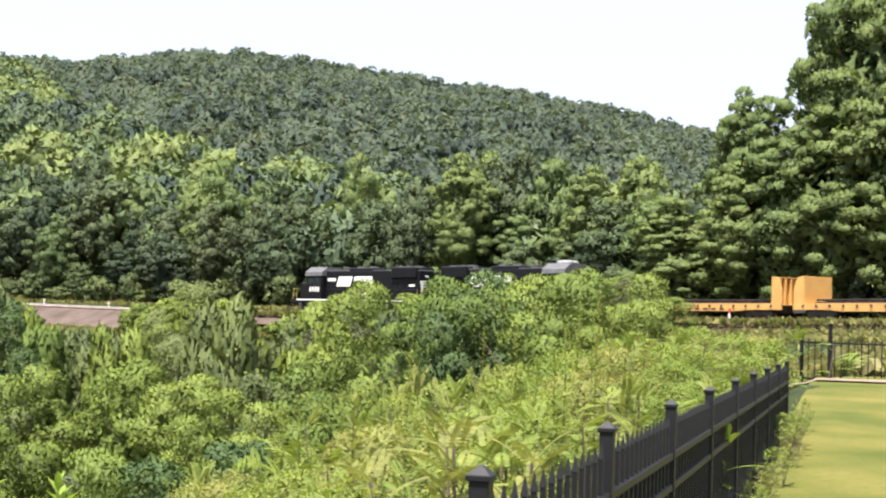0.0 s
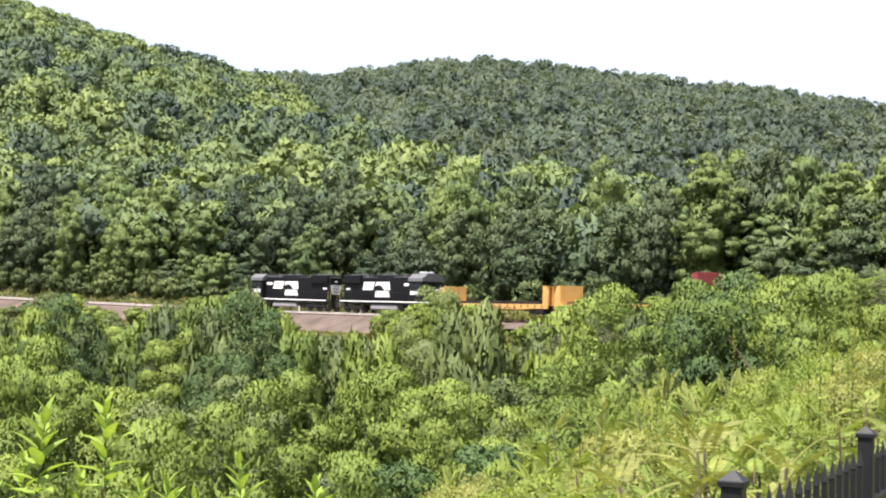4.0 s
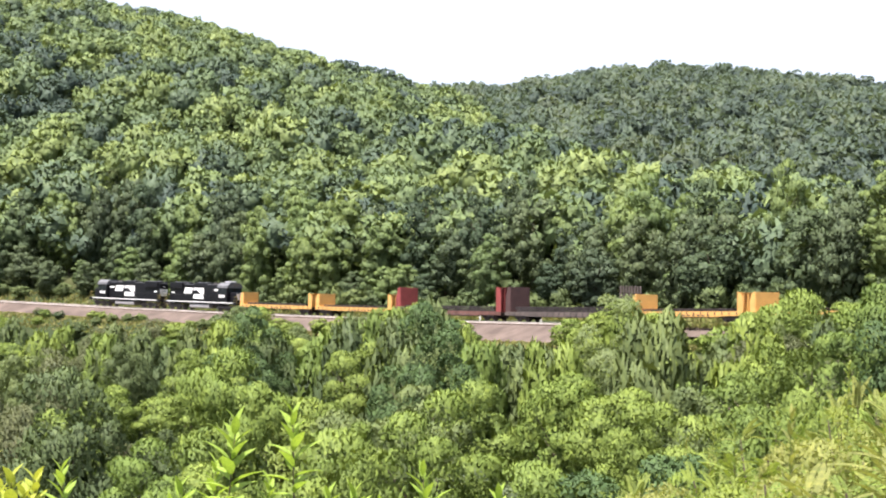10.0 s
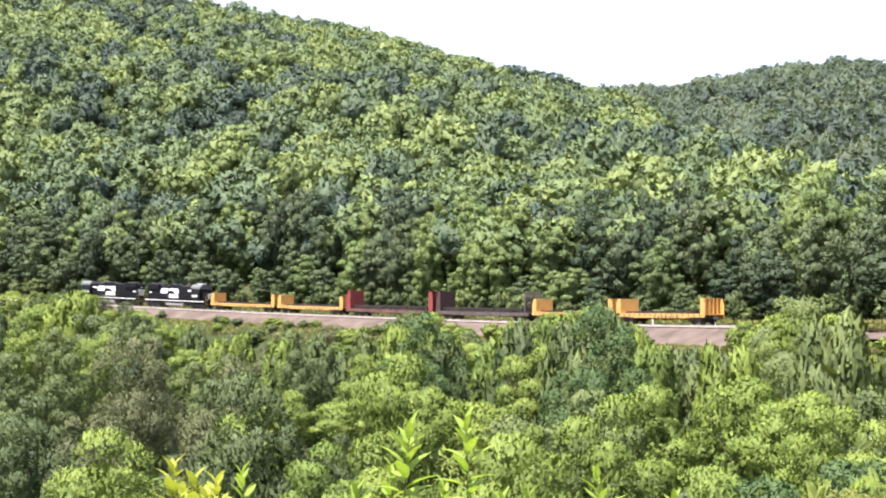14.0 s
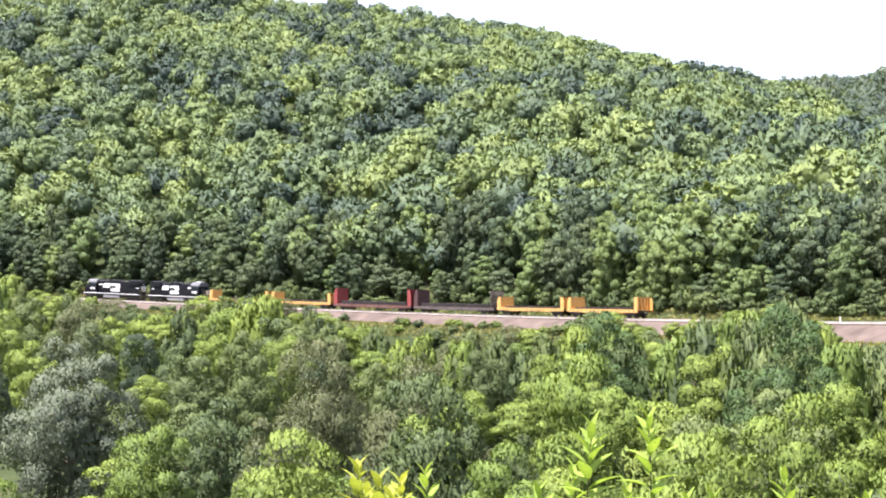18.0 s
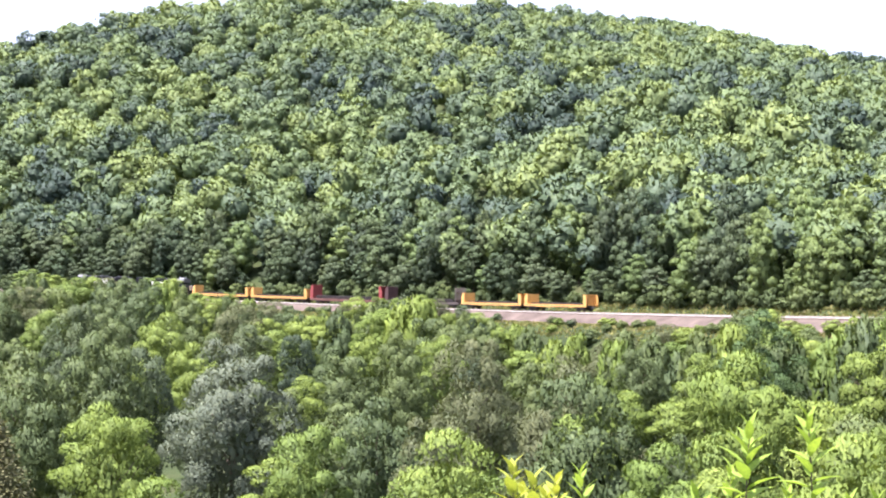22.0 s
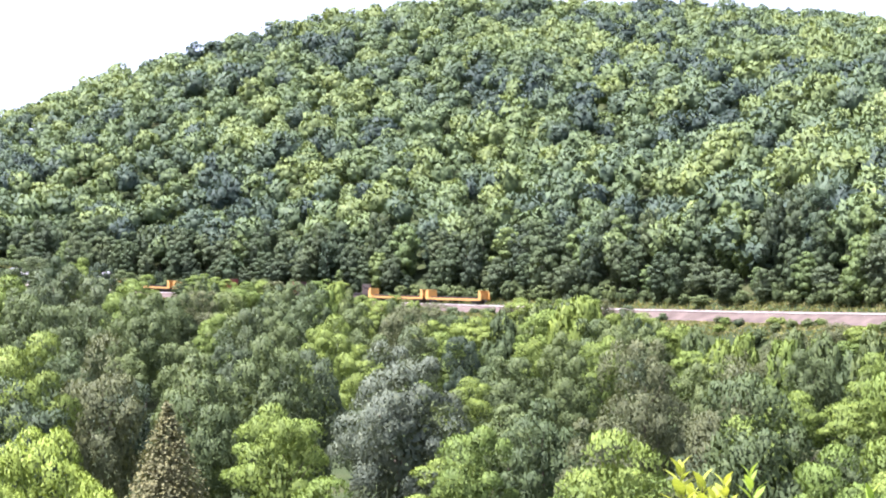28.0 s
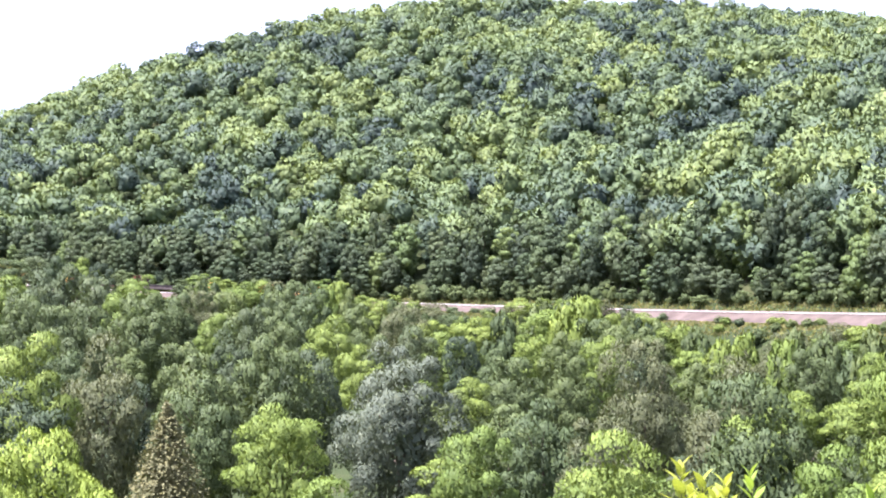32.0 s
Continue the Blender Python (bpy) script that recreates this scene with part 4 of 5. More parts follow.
def thicket():
    rnd = random.Random(12)
    for r in (6.5, 8, 9.5, 11, 13, 15, 17.5, 20, 23, 26, 29, 33, 38):
        az = 19.0 + rnd.uniform(0, 2)
        while az < 46.3:
            rr = r * rnd.uniform(0.93, 1.07)
            off = rr * math.sin(radians(48 - az)) - 0.9       # metres past the fence
            if off > 0.75 or (rr > 24 and az < 45.6):
                top = float(np.interp(az, *SUMAC_TOP)) - 4.2 * max(0, 1 - rr / 17) * rnd.uniform(0.7, 1.2) - rnd.uniform(-0.15, 0.5)
                p = polar(az, rr)
                h = EYE[2] + rr * math.tan(radians(top)) - p.z
                if 0.7 < h < 7:
                    sc = rnd.uniform(0.8, 1.1) * (1.3 if rr > 20 else 1)
                    sz = max(sc, h / 2.4)
                    if rnd.random() < 0.55:
                        rnd.choice(SUMACS).at(p.x, p.y, p.z + h - 2.4 * sz, sc, sz, rnd.uniform(0, 360))
                    else:
                        tk = max(sc, h / 2.2)
                        rnd.choice(THICK).at(p.x, p.y, p.z + h - 2.2 * tk, sc * rnd.uniform(0.9, 1.2), tk, rnd.uniform(0, 360))
            az += math.degrees(0.95 * (1.3 if r > 20 else 1) / r) * rnd.uniform(0.7, 1.2)


thicket()


# ---- young shoots that rise close before the eye ----
def shoot_thing(seed, h, leafy, leaf, tip_leaf, mat, joined=False):
    g = R(seed)
    rest = []
    e = tagged(new("leafy_shoot"), "fresh yellow-green leafy shoot rising from the slope", "shoot", "shoots before the eye")
    bm = bmesh.new()
    k = 8
    bend = g.normal(0, 0.05, 2)
    pts = [Vector((bend[0] * (i / k) ** 2 * h, bend[1] * (i / k) ** 2 * h, h * i / k)) for i in range(k + 1)]
    tube(bm, pts, [0.006 * (1.3 - i / k) for i in range(k + 1)])
    part("stem", bm, mat if joined else M_BARK, e)
    first = None
    n = leafy
    for i in range(n):
        t = 0.35 + 0.65 * i / (n - 1)
        a = i * 2.4 + g.uniform(-0.3, 0.3)
        f = t * k
        j = min(int(f), k - 1)
        p = pts[j].lerp(pts[j + 1], f - j)
        size = leaf * (1.0 if t < 0.8 else 1.0 - 1.6 * (t - 0.8)) * g.uniform(0.8, 1.15)
        rise = 0.25 + 1.1 * max(0, t - 0.6) / 0.4
        if first is None:
            me = leaf_blade()
            first = me
        turn = Matrix.Translation(p) @ Matrix.Rotation(a, 4, "Z") @ Matrix.Rotation(-rise + g.normal(0, 0.12), 4, "Y") @ Matrix.Diagonal((size, size * (1.0 + tip_leaf), size, 1))
        if joined:
            v = np.array([turn @ q.co for q in me.vertices])
            rest.append((v, np.array([list(q.vertices) for q in me.polygons])))
        else:
            part_mesh("leaf", me, mat, e).matrix_basis = turn
    if joined:
        part_mesh("leaves", mesh_np("leaves", *join_arrays(rest), smooth_shade=True), mat, e)
    return e


def leaf_blade():
    """A lance-shaped leaf one metre long, folded at the rib and drooping to its tip."""
    xs = np.array([0, 0.12, 0.3, 0.5, 0.7, 0.86, 1.0])
    ws = np.array([0.01, 0.09, 0.15, 0.16, 0.12, 0.06, 0.004])
    z = -0.28 * xs ** 2
    v = np.concatenate([np.stack([xs, ws, z + ws * 0.35], 1), np.stack([xs, 0 * xs, z], 1), np.stack([xs, -ws, z + ws * 0.35], 1)])
    f = []
    for r in (0, 7):
        for i in range(6):
            f.append([r + i, r + i + 1, r + 8 + i, r + 7 + i])
    return mesh_np("leaf", v, np.array(f), smooth_shade=True)


SHOOT_KINDS = [Kind(lambda i=i: shoot_thing(500 + i, 1.0, 30, (0.15, 0.17, 0.14)[i], (0.0, 0.1, 0.5)[i], (M_SHOOT, M_SHOOT, M_GOLD)[i])) for i in range(3)]
WEED_KINDS = [Kind(lambda i=i: shoot_thing(520 + i, 1.2, 38, 0.085, 0.0, M_SUMAC, True)) for i in range(2)]
for az, top, r, kind, h in ((9.25, -2.95, 6.4, 0, 1.0), (6.5, -3.3, 6.6, 1, 1.0), (14.7, -5.15, 6.0, 0, 0.9), (11.9, -6.0, 6.1, 1, 0.8), (8.0, -5.6, 6.6, 0, 0.8), (5.2, -5.8, 6.2, 1, 0.8), (10.3, -5.9, 5.9, 0, 0.7), (17.6, -6.0, 6.3, 1, 0.8), (6.0, -4.9, 6.9, 0, 0.8),
                            (-2.3, -4.7, 6.2, 2, 0.8), (-1.5, -5.2, 6.0, 2, 0.8), (-0.6, -5.3, 6.4, 2, 0.8), (0.6, -4.95, 6.1, 0, 0.8), (-1.0, -5.8, 5.8, 2, 0.7), (-1.9, -5.7, 6.5, 2, 0.8), (4.2, -6.4, 6.3, 1, 0.7), (12.9, -6.4, 6.4, 0, 0.7)):
    a = radians(az)
    z = EYE[2] + r * math.tan(radians(top))
    SHOOT_KINDS[kind].at(r * math.sin(a), r * math.cos(a), z - h - 0.09, h, h, random.Random(int(az * 10)).uniform(0, 360))

# taller shoots among the thicket
for i in range(30):
    rnd = random.Random(900 + i)
    az = rnd.uniform(24.5, 44)
    r = rnd.uniform(7, 20)
    if r * math.sin(radians(48 - az)) - 0.9 > 0.9:
        top = float(np.interp(az, *SUMAC_TOP)) - 4.2 * max(0, 1 - r / 17) + rnd.uniform(-0.3, 0.9)
        a = radians(az)
        h = rnd.uniform(0.9, 1.4)
        WEED_KINDS[i % 2].at(r * math.sin(a), r * math.cos(a), EYE[2] + r * math.tan(radians(top)) - h, h * 0.9, h, rnd.uniform(0, 360), "tall leafy weed shoot in the thicket")

# weeds at the fence's foot, on the lawn's side
for i in range(70):
    rnd = random.Random(700 + i)
    u = 1.6 + 14.0 * rnd.random() ** 0.8
    w = rnd.uniform(0.06, 0.24)
    p = FENCE0 + FD * u + FN * w
    sc = rnd.uniform(0.1, 0.2)
    SUMACS[i % 4].at(p.x, p.y, float(ground_height(p.x, p.y)), sc, sc * rnd.uniform(0.6, 1.0), rnd.uniform(0, 360), "small pale weed at the fence's foot")

# ---- the train ----
SPEED, SLOWING, FRONT = 14.842, 0.00804, 16.855
M_BLACK = plain("black_engine_paint", (0.008, 0.008, 0.010), 0.35, vary=0.3, dirt=(0.018, 0.017, 0.016), sheen=0.2)
M_WHITE = plain("white_paint", (0.72, 0.71, 0.69), 0.5, vary=0.08)
M_ROOF = plain("dusty_roof_paint", (0.085, 0.085, 0.09), 0.6)
M_STEEL = plain("dark_running_gear", (0.075, 0.066, 0.062), 0.7, 0.3)
M_GLASS = plain("dark_cab_glass", (0.02, 0.025, 0.03), 0.08, vary=0.05)
M_HANDRAIL = plain("yellowish_handrail_paint", (0.42, 0.33, 0.10), 0.5)
M_CARYELLOW = plain("yellow_car_paint", (0.52, 0.295, 0.085), 0.6, vary=0.14, scale=0.7, fine=9.0, dirt=(0.3, 0.16, 0.06))
M_CARRED = plain("oxide_red_car_paint", (0.20, 0.035, 0.032), 0.65, vary=0.22, scale=0.7, fine=9.0, dirt=(0.09, 0.03, 0.025))
M_DARKRED = plain("dull_brown_red_paint", (0.055, 0.025, 0.023), 0.75, vary=0.25, scale=0.8, fine=9.0)
M_RUST = plain("rusty_brown_steel", (0.125, 0.066, 0.056), 0.8, vary=0.3, scale=0.8, fine=9.0)
M_PALE = plain("weathered_grey_steel", (0.085, 0.066, 0.058), 0.75, vary=0.25, scale=0.8)
M_LOAD = plain("stacked_dark_rail_steel", (0.034, 0.029, 0.029), 0.8, 0.0, vary=0.45)
TRAIN = []


def shared(name, ob, parent, at, turn=0.0):
    o = new(name, ob.data)
    o.parent, o.location, o.rotation_euler = parent, at, (0, 0, turn)
    return o


WHEEL = {}


def bogie(parent, x, axles, spacing, r):
    """A truck: side frames, springs and wheel sets."""
    bm = bmesh.new()
    half = spacing * (axles - 1) / 2 + 0.35
    for y in (-1.12, 1.12):
        box(bm, (x - half, y - 0.09, 0.55), (x + half, y + 0.09, 0.88), 0.04)
        for k in range(axles):
            ax = x + (k - (axles - 1) / 2) * spacing
            box(bm, (ax - 0.2, y - 0.13, 0.38), (ax + 0.2, y + 0.13, 0.72), 0.04)
            if k < axles - 1:
                for d in (-0.13, 0.13):
                    rod(bm, (ax + spacing / 2 + d, y, 0.32), (ax + spacing / 2 + d, y, 0.58), 0.08, n=8)
                box(bm, (ax + spacing / 2 - 0.3, y - 0.08, 0.26), (ax + spacing / 2 + 0.3, y + 0.08, 0.33), 0.02)
    box(bm, (x - 0.3, -1.1, 0.5), (x + 0.3, 1.1, 0.85), 0.03)
    b = part("bogie", bm, M_STEEL, parent)
    for k in range(axles):
        ax = x + (k - (axles - 1) / 2) * spacing
        if (r, "w") not in WHEEL:
            wb = bmesh.new()
            for y in (-0.76, 0.76):
                s = 1 if y > 0 else -1
                rod(wb, (0, y - 0.065, 0), (0, y + 0.065, 0), r, n=20)
                rod(wb, (0, y - s * 0.095, 0), (0, y - s * 0.065, 0), r + 0.03, n=20)
            rod(wb, (0, -0.95, 0), (0, 0.95, 0), 0.09, n=8)
            w = part("wheel_set", wb, M_STEEL, b)
            WHEEL[(r, "w")] = w
            w.location = (ax, 0, r)
        else:
            shared("wheel_set", WHEEL[(r, "w")], b, (ax, 0, r))
    return b


def prism(bm, outline, y0, y1):
    """An outline of (x, z) points drawn out between y0 and y1."""
    a = [bm.verts.new((x, y0, z)) for x, z in outline]
    b = [bm.verts.new((x, y1, z)) for x, z in outline]
    n = len(outline)
    bm.faces.new(a)
    bm.faces.new(b[::-1])
    for i in range(n):
        bm.faces.new((a[i], b[i], b[(i + 1) % n], a[(i + 1) % n]))
    bmesh.ops.recalc_face_normals(bm, faces=bm.faces)


def locomotive(facing, cooler):
    """A six-axle road engine, 21 m over its couplers; facing: 1 with its cab ahead, -1 behind."""
    e = tagged(new("locomotive"), "black diesel locomotive with white side emblem, cab " + ("trailing" if facing < 0 else "leading"), "locomotive", "locomotives of the train")
    F = facing
    root = e

    def B(name, mat, boxes, label="", bevel=0.04):
        bm = bmesh.new()
        for lo, hi in boxes:
            box(bm, (min(lo[0] * F, hi[0] * F), lo[1], lo[2]), (max(lo[0] * F, hi[0] * F), hi[1], hi[2]), bevel)
        return part(name, bm, mat, root, label)

    B("underframe", M_BLACK, [((-9.9, -1.5, 1.12), (9.9, 1.5, 1.52))])
    for y in (-1, 1):
        B("sill_stripe", M_WHITE, [((-9.0, y * 1.515 - 0.012, 1.36), (9.0, y * 1.515 + 0.012, 1.5))], "white stripe along the walkway's edge", 0.0)
    B("fuel_tank", plain("pale_dusty_steel", (0.26, 0.25, 0.25), 0.7), [((-2.7, -1.4, 0.42), (2.7, 1.4, 1.1))], "", 0.18)
    B("air_tank", M_STEEL, [((2.9, -1.35, 0.75), (3.7, -1.0, 1.1)), ((2.9, 1.0, 0.75), (3.7, 1.35, 1.1))], "", 0.1)
    for x in (-6.6, 6.6):
        bogie(root, x, 3, 1.75, 0.51)
    # long hood with radiators and blister
    B("long_hood", M_BLACK, [((-9.0, -0.92, 1.52), (5.0, 0.92, 4.3))], "", 0.08)
    B("radiator_section", M_BLACK, [((-8.7, -1.2, 3.55), (-5.2, 1.2, 4.62))], "flared radiator section", 0.12)
    B("dynamic_brake_housing", M_BLACK, [((-2.2, -0.9, 4.0), (1.4, 0.9, 4.6))], "", 0.12)
    B("hood_roof", M_ROOF, [((-8.9, -0.86, 4.3), (4.8, 0.86, 4.38))], "dusty grey hood roof", 0.03)
    for x in (-8.0, -6.8, -5.6, -1.4, 0.4):
        bm = bmesh.new()
        rod(bm, (x * F, 0, 4.4), (x * F, 0, 4.74), 0.52, 0.5, 16)
        part("roof_fan", bm, M_ROOF, root)
    B("exhaust_stack", M_STEEL, [((2.4, -0.3, 4.36), (3.1, 0.3, 4.68))])
    # hood doors
    dm = None
    for y in (-1, 1):
        for k in range(14):
            x = (-8.4 + k * 0.95) * F
            if dm is None:
                bm = bmesh.new()
                box(bm, (-0.43, -0.014, 1.62), (0.43, 0.014, 3.3), 0.008)
                dm = part("hood_door", bm, M_BLACK, root)
                dm.location = (x, y * 0.927, 0)
            else:
                shared("hood_door", dm, root, (x, y * 0.927, 0))
    # cab and nose
    bm = bmesh.new()
    for lo, hi in [((5.0, -1.5, 1.52), (7.5, 1.5, 3.85))]:
        box(bm, (min(lo[0] * F, hi[0] * F), lo[1], lo[2]), (max(lo[0] * F, hi[0] * F), hi[1], hi[2]), 0.05)
    part("cab", bm, M_BLACK, root)
    bm = bmesh.new()
    pts = [(-1.58, 3.82), (-1.5, 4.2), (-0.85, 4.7), (0.85, 4.7), (1.5, 4.2), (1.58, 3.82)]
    a = [bm.verts.new((4.9 * F, y, z)) for y, z in pts]
    b = [bm.verts.new((7.65 * F, y, z)) for y, z in pts]
    bm.faces.new(a), bm.faces.new(b[::-1])
    for i in range(6):
        bm.faces.new((a[i], b[i], b[(i + 1) % 6], a[(i + 1) % 6]))
    bmesh.ops.recalc_face_normals(bm, faces=bm.faces)
    part("cab_roof", bm, M_ROOF, root, "grey rounded cab roof")
    B("short_hood", M_BLACK, [((7.5, -0.9, 1.52), (9.2, 0.9, 3.15))], "", 0.12)
    for y in (-1, 1):
        for x0, x1 in ((5.25, 6.1), (6.3, 7.2)):
            B("cab_window", M_GLASS, [((x0, y * 1.505 - 0.012, 2.95), (x1, y * 1.505 + 0.012, 3.6))], "dark side window", 0.0)
        B("number_bars", M_WHITE, [((5.35 + 0.42 * k, y * 1.51 - 0.012, 2.25), (5.62 + 0.42 * k, y * 1.51 + 0.012, 2.72)) for k in range(4)], "white painted number bars", 0.0)
    for y in (-0.75, 0.75):
        B("windshield", M_GLASS, [((7.5, y - 0.45, 3.15), (7.525, y + 0.45, 3.68))], "dark windshield", 0.0)
    # white panels with dark lines on both ends
    for x, z0, z1, s in ((9.2, 1.95, 2.95, 1), (-9.0, 2.2, 3.35, -1)):
        bm = bmesh.new()
        xx = x * F
        q = [(-0.86, z1), (0.86, z1), (0.6, z0), (-0.6, z0)]
        d = 0.02 * s * F
        f1 = [bm.verts.new((xx, y, z)) for y, z in q]
        f2 = [bm.verts.new((xx + d, y, z)) for y, z in q]
        bm.faces.new(f1), bm.faces.new(f2[::-1])
        for i in range(4):
            bm.faces.new((f1[i], f2[i], f2[(i + 1) % 4], f1[(i + 1) % 4]))
        bmesh.ops.recalc_face_normals(bm, faces=bm.faces)
        pan = part("end_panel", bm, M_WHITE, root, "white end panel with dark stripes")
        bm = bmesh.new()
        for k in range(4):
            z = z0 + (z1 - z0) * (0.18 + 0.22 * k)
            box(bm, (min(xx + d, xx + 1.6 * d), -0.5, z), (max(xx + d, xx + 1.6 * d), 0.5, z + 0.06))
        part("stripe", bm, M_BLACK, pan)
    # side emblem: plain white shapes, alike on both sides
    for y in (-1, 1):
        y0, y1 = (0.945, 0.965) if y > 0 else (-0.965, -0.945)
        o = 2.0 if F < 0 else 0.3
        for name, outline in (("emblem_block", [(3.0, 2.78), (2.65, 3.76), (0.45, 3.76), (0.85, 2.78)]),
                              ("emblem_arch", [(0.2, 3.76), (-2.5, 3.76), (-2.65, 2.78), (-1.5, 2.78), (-1.1, 3.2), (-0.45, 3.4), (0.35, 3.25)]),
                              ("lettering_bars", [(0.2, 2.68), (-2.35, 2.68), (-2.6, 1.95), (0.35, 1.95)])):
            bm = bmesh.new()
            prism(bm, [(u + o, z) for u, z in outline], y0, y1)
            part(name, bm, M_WHITE, root, "white angular emblem on the hood")
        B("hood_plate", M_WHITE, [((3.4, y * 0.955 - 0.012, 3.3), (4.7, y * 0.955 + 0.012, 3.6)), ((-8.4, y * 0.955 - 0.012, 2.8), (-7.6, y * 0.955 + 0.012, 3.0))], "small white plates", 0.0)
    # handrails, steps, couplers
    for y in (-1.42, 1.42):
        bm = bmesh.new()
        rod(bm, (-9.4, y, 2.5), (4.8, y, 2.5) if F > 0 else (9.4, y, 2.5), 0.022, n=6)
        for k in range(9):
            rod(bm, (-9.2 + k * 1.75, y, 1.5), (-9.2 + k * 1.75, y, 2.5), 0.018, n=6)
        part("handrail", bm, M_BLACK, root)
    for x in (-9.75, 9.75):
        for y in (-1.35, 1.35):
            bm = bmesh.new()
            for dx in (0, -0.55 * (1 if x > 0 else -1)):
                rod(bm, (x + dx, y, 0.5), (x + dx, y, 2.55), 0.028, n=6)
            rod(bm, (x, y, 2.55), (x, y * 0.3, 2.5), 0.028, n=6)
            part("end_handrail", bm, M_HANDRAIL, root, "yellow end handrail")
            bm = bmesh.new()
            for k in range(4):
                box(bm, (x - 0.3, y - 0.2, 0.42 + 0.28 * k), (x + 0.3, y + 0.2, 0.46 + 0.28 * k))
            part("step", bm, M_STEEL, root)
        bm = bmesh.new()
        box(bm, (min(x, x * 1.07), -0.16, 0.75), (max(x, x * 1.07), 0.16, 1.05), 0.04)
        part("coupler", bm, M_STEEL, root)
        B("headlight", M_WHITE, [((x / abs(x) * (9.22 if x * F > 0 else 9.02) * F, -0.22, 3.7 if x * F < 0 else 3.0), (x / abs(x) * (9.22 if x * F > 0 else 9.02) * F + 0.06, 0.22, 3.86 if x * F < 0 else 3.12))], "twin headlight", 0.0)
    if cooler:
        B("air_conditioner", plain("pale_grey_paint", (0.36, 0.36, 0.38), 0.6), [((5.7, -0.6, 4.68), (7.1, 0.6, 4.95))], "pale grey rooftop cooler", 0.08)
    return e


